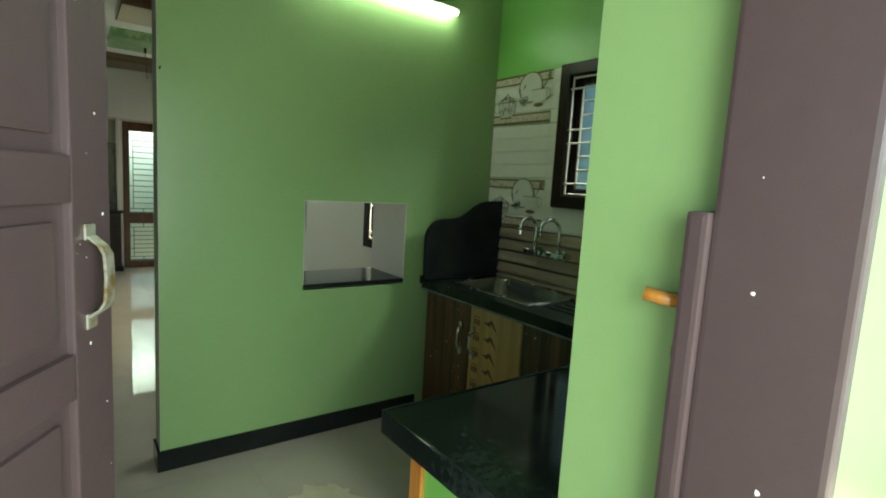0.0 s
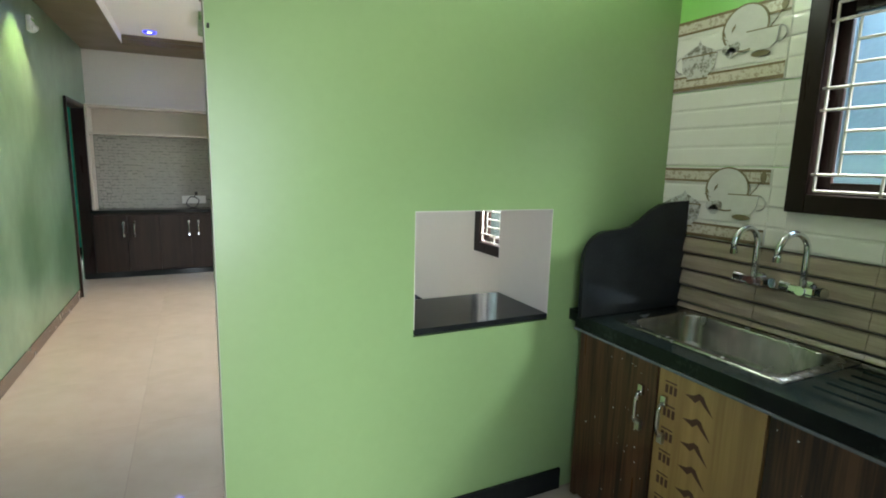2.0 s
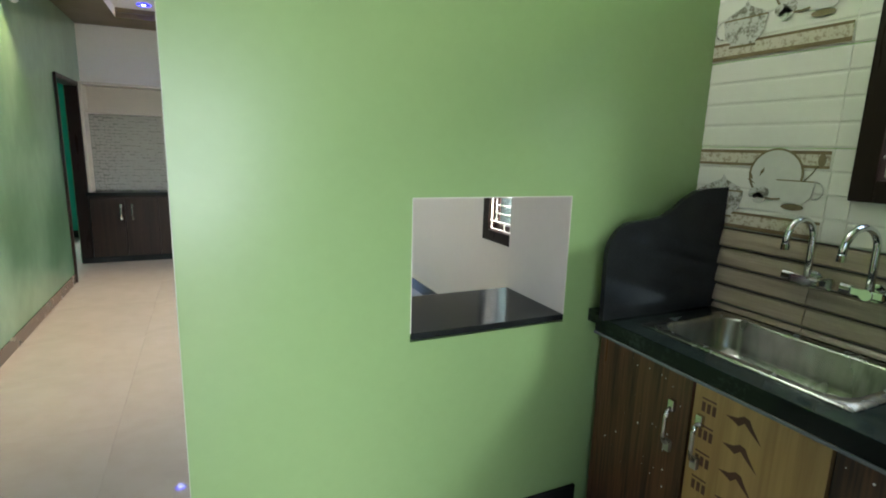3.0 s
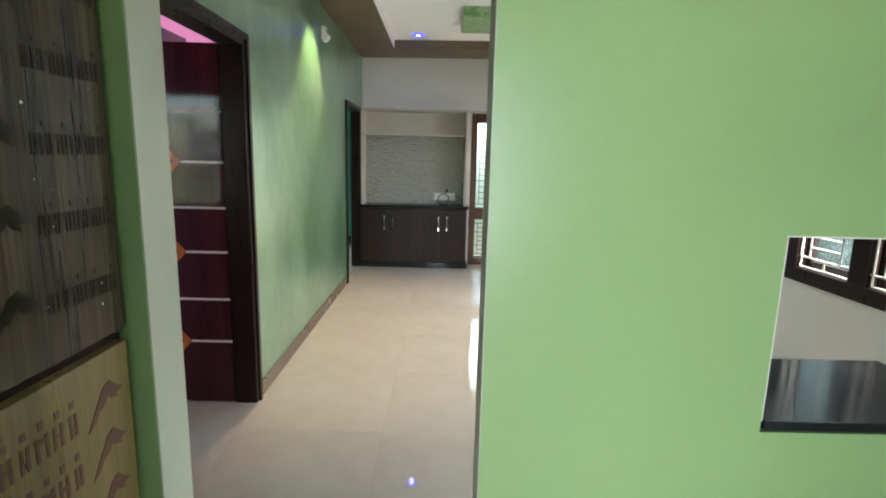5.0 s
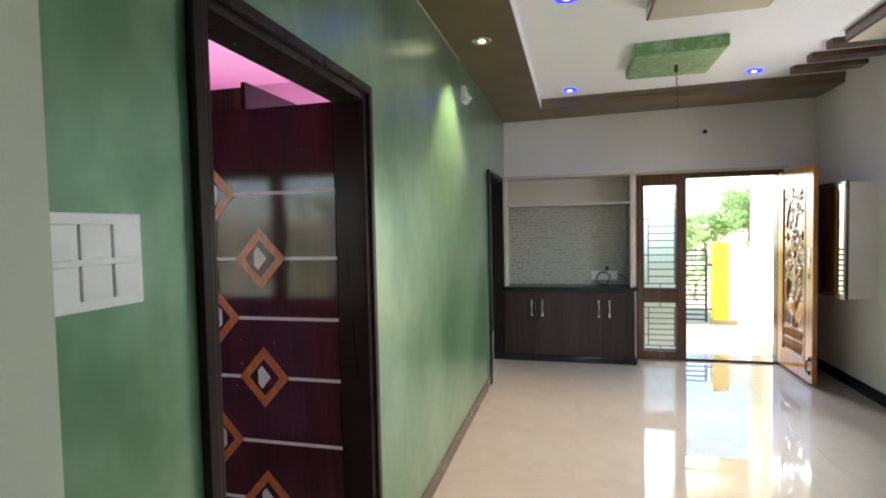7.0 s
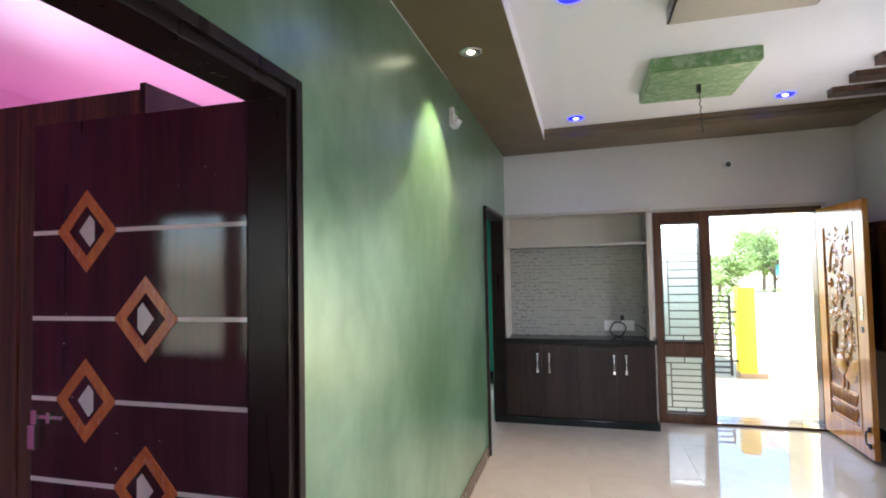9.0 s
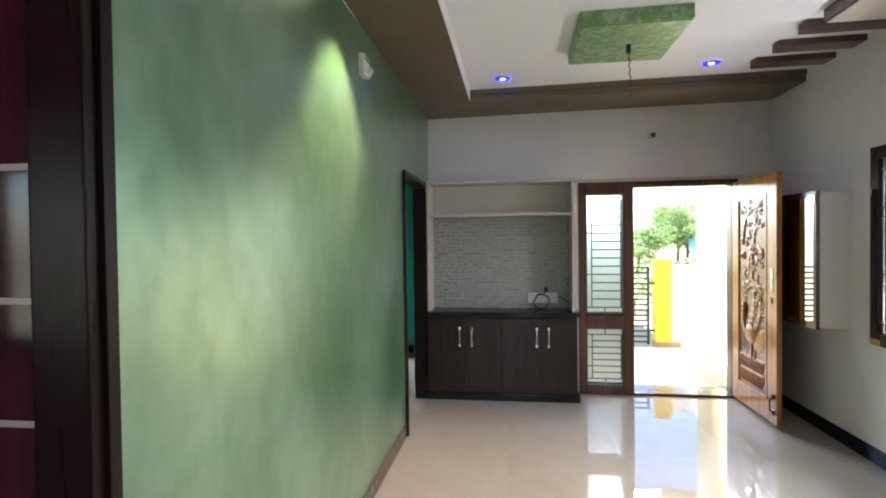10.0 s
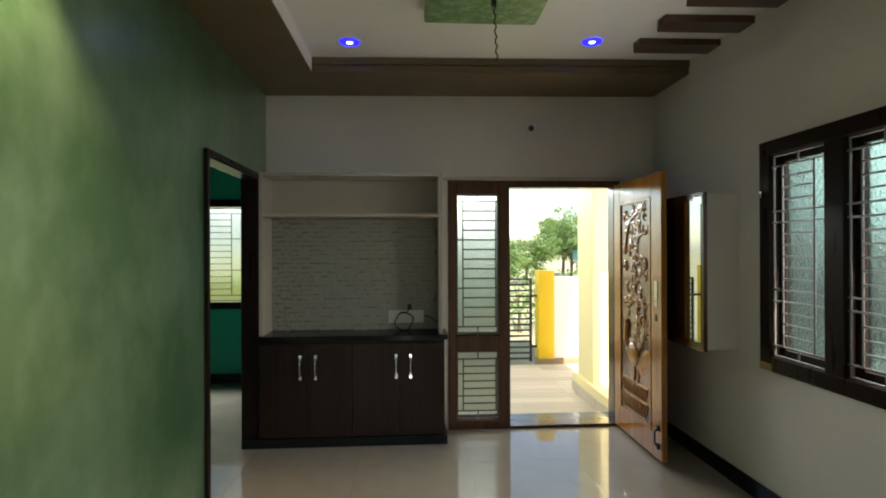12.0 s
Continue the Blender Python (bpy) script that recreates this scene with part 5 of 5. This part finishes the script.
def tree(x, y, high, spread, seed, label):
    r = random.Random(seed)
    root = thing("tree", label, "tree", group="trees beyond the gate")
    bm = bmesh.new()
    rod(bm, (x, y, -0.3), (x + 0.1, y, high * 0.42), spread * 0.06, 10, spread * 0.035)
    tips = []
    for k in range(13):
        a = k * 2.4 + r.uniform(-0.3, 0.3)
        e = Vector((x + math.cos(a) * spread * r.uniform(0.3, 0.75), y + math.sin(a) * spread * r.uniform(0.3, 0.75), high * r.uniform(0.30, 0.92)))
        rod(bm, (x + 0.08, y, high * r.uniform(0.2, 0.4)), e, spread * 0.025, 7, spread * 0.008)
        tips.append(e)
    part("trunk", bm, BARK, root)
    verts, faces = [], []
    for e in tips:
        for c in range(6):
            centre = e + Vector((r.gauss(0, 0.2), r.gauss(0, 0.2), r.gauss(0, 0.14))) * spread
            for _ in range(70):
                p = centre + Vector((r.gauss(0, 1), r.gauss(0, 1), r.gauss(0, 0.8))) * spread * 0.10
                u = Vector((r.gauss(0, 1), r.gauss(0, 1), r.gauss(0, 1))).normalized()
                v = u.orthogonal().normalized()
                s = spread * r.uniform(0.03, 0.055)
                i = len(verts)
                verts += [p + u * s, p + v * s * 0.5 + u * s * 0.1, p - u * s, p - v * s * 0.5 + u * s * 0.1]
                faces.append((i, i + 1, i + 2, i + 3))
    me = bpy.data.meshes.new("crown")
    me.from_pydata(verts, [], faces)
    me.materials.append(LEAF)
    crown = new("crown", me)
    crown.parent = root
    tagged(crown, "crown of many small green leaves", kind="stuff")


tree(9.5, 28, 3.6, 1.7, 2, "broad green tree with a rounded crown beyond the wall")
tree(6.9, 27, 2.0, 1.6, 3, "low pale green tree behind the gate")
tree(11.5, 36, 3.6, 2.2, 5, "green tree further off beyond the gate")
tree(4.5, 22, 1.9, 1.5, 7, "small bushy tree behind the gate")
tree(1.5, 24, 3.4, 2.2, 8, "bushy green tree behind the gate")


def bush(name, label, low, high, clumps, leaves, size, seed):
    """A mass of leaves that fills a box between two corners with uneven clumps."""
    root = thing(name, label, "bush")
    r = random.Random(seed)
    verts, faces = [], []
    for c in range(clumps):
        centre = Vector([r.uniform(a, b) for a, b in zip(low, high)])
        for _ in range(leaves):
            p = centre + Vector((r.gauss(0, 0.22), r.gauss(0, 0.22), r.gauss(0, 0.18)))
            u = Vector((r.gauss(0, 1), r.gauss(0, 1), r.gauss(0, 1))).normalized()
            v = u.orthogonal().normalized()
            k = r.uniform(size, 2 * size)
            i = len(verts)
            verts += [p + u * k, p + v * k * 0.5, p - u * k, p - v * k * 0.5]
            faces.append((i, i + 1, i + 2, i + 3))
    me = bpy.data.meshes.new("leaves")
    me.from_pydata(verts, [], faces)
    me.materials.append(LEAF)
    ob = new("leaves", me)
    ob.parent = root
    tagged(ob, "mass of small leaves", kind="stuff")
    for _ in range(9):
        x, y = r.uniform(low[0], high[0]), r.uniform(low[1], high[1])
        part("stem", rod(bmesh.new(), (x, y, -0.22), (x + r.uniform(-0.2, 0.2), y + r.uniform(-0.2, 0.2), high[2]), 0.02, 6, 0.007), BARK, root)


bush("roadside_bush", "low leafy bush just behind the gate", (0.5, 11.5, 0.0), (5.5, 13.5, 0.9), 60, 60, 0.04, 21)
bush("garden_bush", "tall leafy bush outside the bedroom window", (-2.6, -2.6, 0.0), (-0.4, -1.5, 2.0), 34, 60, 0.04, 23)
shed = thing("cyan_shed", "small cyan sheet-roofed shed in the distance", "shed")
part("wall", blocks((9.6, 11.4, 26.0, 27.5, -0.2, 1.0)), WHITE_EXT, shed)
part("roof", blocks((9.5, 11.6, 25.8, 27.7, 1.0, 1.5), bevel=0.05), BLUE_SHEET, shed)

# ---- wall tiles over the worktop ----
rows = [(0.901, 0.927), (0.929, 1.236), (1.238, 1.556), (1.558, 1.888), (1.89, 2.203)]
cols = [(-0.40, YP - 0.002), (-0.80, -0.402), (-1.26, -0.802), (-1.72, -1.262), (YK + 0.002, -1.722)]
splash = tagged(new("trim_wall_tiles"), "glazed ribbed wall tiles behind the sink", "wall tiles", kind="structure")


def ribbed_tile(y0, y1, z0, z1, ribs, deep):
    """A glazed tile with rounded horizontal ribs."""
    bm = bmesh.new()
    prof = []
    for k in range(ribs):
        for a, d in ((0.0, 0.0), (0.045, 0.0), (0.07, 0.85), (0.13, 1.0), (0.50, 0.85), (0.86, 0.55), (0.93, 0.3), (0.95, 0.0), (0.99, 0.0)):
            prof.append((0.003 + deep * d, z0 + (z1 - z0) * (k + a) / ribs))
    lines = [[bm.verts.new((XK - d, y, z)) for d, z in prof] for y in (y0, y1)]
    back = [[bm.verts.new((XK, y, z)) for z in (z0, z1)] for y in (y0, y1)]
    for k in range(len(prof) - 1):
        bm.faces.new((lines[0][k], lines[1][k], lines[1][k + 1], lines[0][k + 1]))
    bm.faces.new((back[0][1], back[1][1], lines[1][-1], lines[0][-1]))
    for s in (0, 1):
        bm.faces.new([back[s][0], *lines[s], back[s][1]])
    return bm


for j, (z0, z1) in enumerate(rows):
    for k, (y0, y1) in enumerate(cols):
        if j in (3, 4) or (j == 2 and KZ0 < z1):
            segs = [(max(y0, KW1 + 0.001), y1)] if y1 > KW1 else []
            if y0 < KW0:
                segs.append((y0, min(y1, KW0 - 0.001)))
            spans = [(a, b, z0, z1) for a, b in segs if b - a > 0.01]
            if j == 2 and y0 < KW1 and y1 > KW0:
                spans.append((max(y0, KW0), min(y1, KW1), z0, KZ0 - 0.002))
        else:
            spans = [(y0, y1, z0, z1)]
        for a, b, c, d in spans:
            ribs = max(1, round((d - c) / 0.079))
            tile = part("tile", ribbed_tile(a, b, c, d, ribs, 0.021 if j < 2 else 0.0026), TILE_BROWN if j < 2 else TILE_WHITE, splash)
            if j < 2:
                # dark strips paint in the shade that falls under each rib
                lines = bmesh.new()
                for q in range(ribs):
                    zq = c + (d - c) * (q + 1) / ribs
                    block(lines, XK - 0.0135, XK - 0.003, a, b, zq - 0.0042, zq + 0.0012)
                part("groove_shade", lines, GROOVE_SHADE, tile, "dark strip painted as the shade between the ribs")


def decor(z0, yc):
    """The printed china set on a decorated tile: bands, teapot, plate and cup."""
    root = tagged(new("trim_tile_print"), "printed teapot, plate and cup on a wall tile", "tile print", kind="structure")
    x = XK - 0.0088
    m = at_face(FACE_X, x, yc, z0) @ Matrix.Translation((-0.225, 0, 0)) @ Matrix.Diagonal((1.15, 1, 1, 1)) @ Matrix.Translation((0.225, 0, 0))
    for v0, v1, mat in ((0.005, 0.02, TILE_LINE), (0.02, 0.06, TILE_BAND), (0.06, 0.07, TILE_LINE), (0.252, 0.262, TILE_LINE), (0.262, 0.30, TILE_BAND), (0.30, 0.312, TILE_LINE)):
        part("band", plate(bmesh.new(), [(-0.225, v0), (0.215, v0), (0.215, v1), (-0.225, v1)], 0.0012, m), mat, root)
    up = m @ Matrix.Translation((0, 0, 0.0014))

    def disc(cu, cv, ru, rv, n=28):
        return [(cu + ru * math.cos(2 * math.pi * k / n), cv + rv * math.sin(2 * math.pi * k / n)) for k in range(n)]
    part("plate_print", plate(bmesh.new(), disc(0.06, 0.225, 0.085, 0.092), 0.001, up), DECOR_PALE, root)
    part("plate_rim", ring_plate(bmesh.new(), disc(0.06, 0.225, 0.088, 0.095), disc(0.06, 0.225, 0.081, 0.088), 0.0016, up), DECOR_GOLD, root)
    pot = [(-0.165, 0.05), (-0.07, 0.05), (-0.075, 0.06), (-0.05, 0.085), (-0.045, 0.12), (-0.04, 0.15), (-0.055, 0.165), (-0.11, 0.195), (-0.118, 0.215), (-0.126, 0.195), (-0.185, 0.165), (-0.197, 0.15), (-0.19, 0.12), (-0.185, 0.085), (-0.16, 0.06)]
    part("pot_print", plate(bmesh.new(), pot, 0.0022, up), DECOR_GREY, root)
    part("pot_lid_line", plate(bmesh.new(), [(-0.195, 0.148), (-0.04, 0.148), (-0.042, 0.154), (-0.193, 0.154)], 0.0028, up), DECOR_GOLD, root)
    part("pot_foot", plate(bmesh.new(), [(-0.165, 0.045), (-0.072, 0.045), (-0.072, 0.054), (-0.165, 0.054)], 0.0028, up), DECOR_GOLD, root)
    hnd = bmesh.new()
    tube(hnd, [up @ Vector((-0.192 - 0.03 * math.sin(a), 0.12 + 0.035 * math.cos(a), 0.0012)) for a in [k * math.pi / 10 for k in range(11)]], 0.0026, 5)
    tube(hnd, [up @ Vector((0.182 + 0.028 * math.sin(a), 0.175 + 0.03 * math.cos(a), 0.0012)) for a in [k * math.pi / 10 for k in range(11)]], 0.0026, 5)
    part("handle_print", hnd, DECOR_GREY, root)
    cup = [(0.10, 0.125), (0.155, 0.125), (0.178, 0.15), (0.185, 0.205), (0.07, 0.205), (0.078, 0.15)]
    part("cup_print", plate(bmesh.new(), cup, 0.0022, up), DECOR_PALE, root)
    part("cup_rim", plate(bmesh.new(), [(0.068, 0.2035), (0.187, 0.2035), (0.187, 0.208), (0.068, 0.208)], 0.003, up), DECOR_GOLD, root)
    part("saucer_print", plate(bmesh.new(), disc(0.127, 0.112, 0.034, 0.012), 0.0024, up), DECOR_GOLD, root)
    spoon = tube(bmesh.new(), [up @ Vector(p) for p in ((0.15, 0.205, 0.002), (0.172, 0.235, 0.002), (0.185, 0.262, 0.002))], 0.0022, 5)
    plate(spoon, disc(0.193, 0.28, 0.011, 0.022, 12), 0.0026, up)
    part("spoon_print", spoon, DECOR_GOLD, root)
    for du, dv, turn in ((-0.012, 0.20, 2.0), (0.01, 0.215, 1.2), (0.0, 0.185, 2.6)):
        part("sprig_print", plate(bmesh.new(), [(du, dv), (du + 0.02 * math.cos(turn) + 0.005, dv + 0.02 * math.sin(turn)), (du + 0.035 * math.cos(turn), dv + 0.035 * math.sin(turn)), (du + 0.02 * math.cos(turn) - 0.005, dv + 0.02 * math.sin(turn))], 0.0028, up), DECOR_GOLD, root)
    for cu, cv in ((0.0, 0.15), (0.03, 0.155), (0.015, 0.135)):
        part("flower_print", plate(bmesh.new(), disc(cu, cv, 0.02, 0.022, 12), 0.0024, up), DECOR_GREY, root)


decor(1.892, -0.115)
decor(1.236, -0.115)

# ---- floor tiles ----
TS = 0.80
tile_mesh = {}


def floor_tile(x0, x1, y0, y1, z, mat, parent):
    key = (round(x1 - x0, 3), round(y1 - y0, 3), mat.name)
    if key not in tile_mesh:
        bm = bmesh.new()
        block(bm, 0, x1 - x0, 0, y1 - y0, -0.006, 0.0, 0.0006)
        me = bpy.data.meshes.new("tile")
        bm.to_mesh(me)
        bm.free()
        me.materials.append(mat)
        tile_mesh[key] = me
    ob = new("tile", tile_mesh[key])
    ob.location = (x0, y0, z)
    ob.parent = parent


floor_ob = bpy.data.objects["floor"]
nx, ny = 9, 14
for i in range(nx):
    for j in range(ny):
        x0, y0 = -3.18 + i * TS, -2.43 + j * TS
        x1, y1 = min(x0 + TS, 3.4 if y0 < YF else -0.001), min(y0 + TS, 8.09)
        if x1 - x0 > 0.02 and y1 - y0 > 0.02:
            floor_tile(x0 + 0.0004, x1 - 0.0004, y0 + 0.0004, y1 - 0.0004, 0.0, FLOOR, floor_ob)
porch = bpy.data.objects["pavement_porch_bed"]
for i in range(5):
    for j in range(16):
        x0 = i * 1.2 - (0.6 if j % 2 else 0.0)
        a, b = max(0.002, x0), min(4.45, x0 + 1.198)
        y0 = YF + 0.165 + j * 0.18
        if b - a > 0.05 and y0 + 0.18 < 9.1:
            floor_tile(a, b, y0, y0 + 0.178, -0.110, PORCH_TILE, porch)
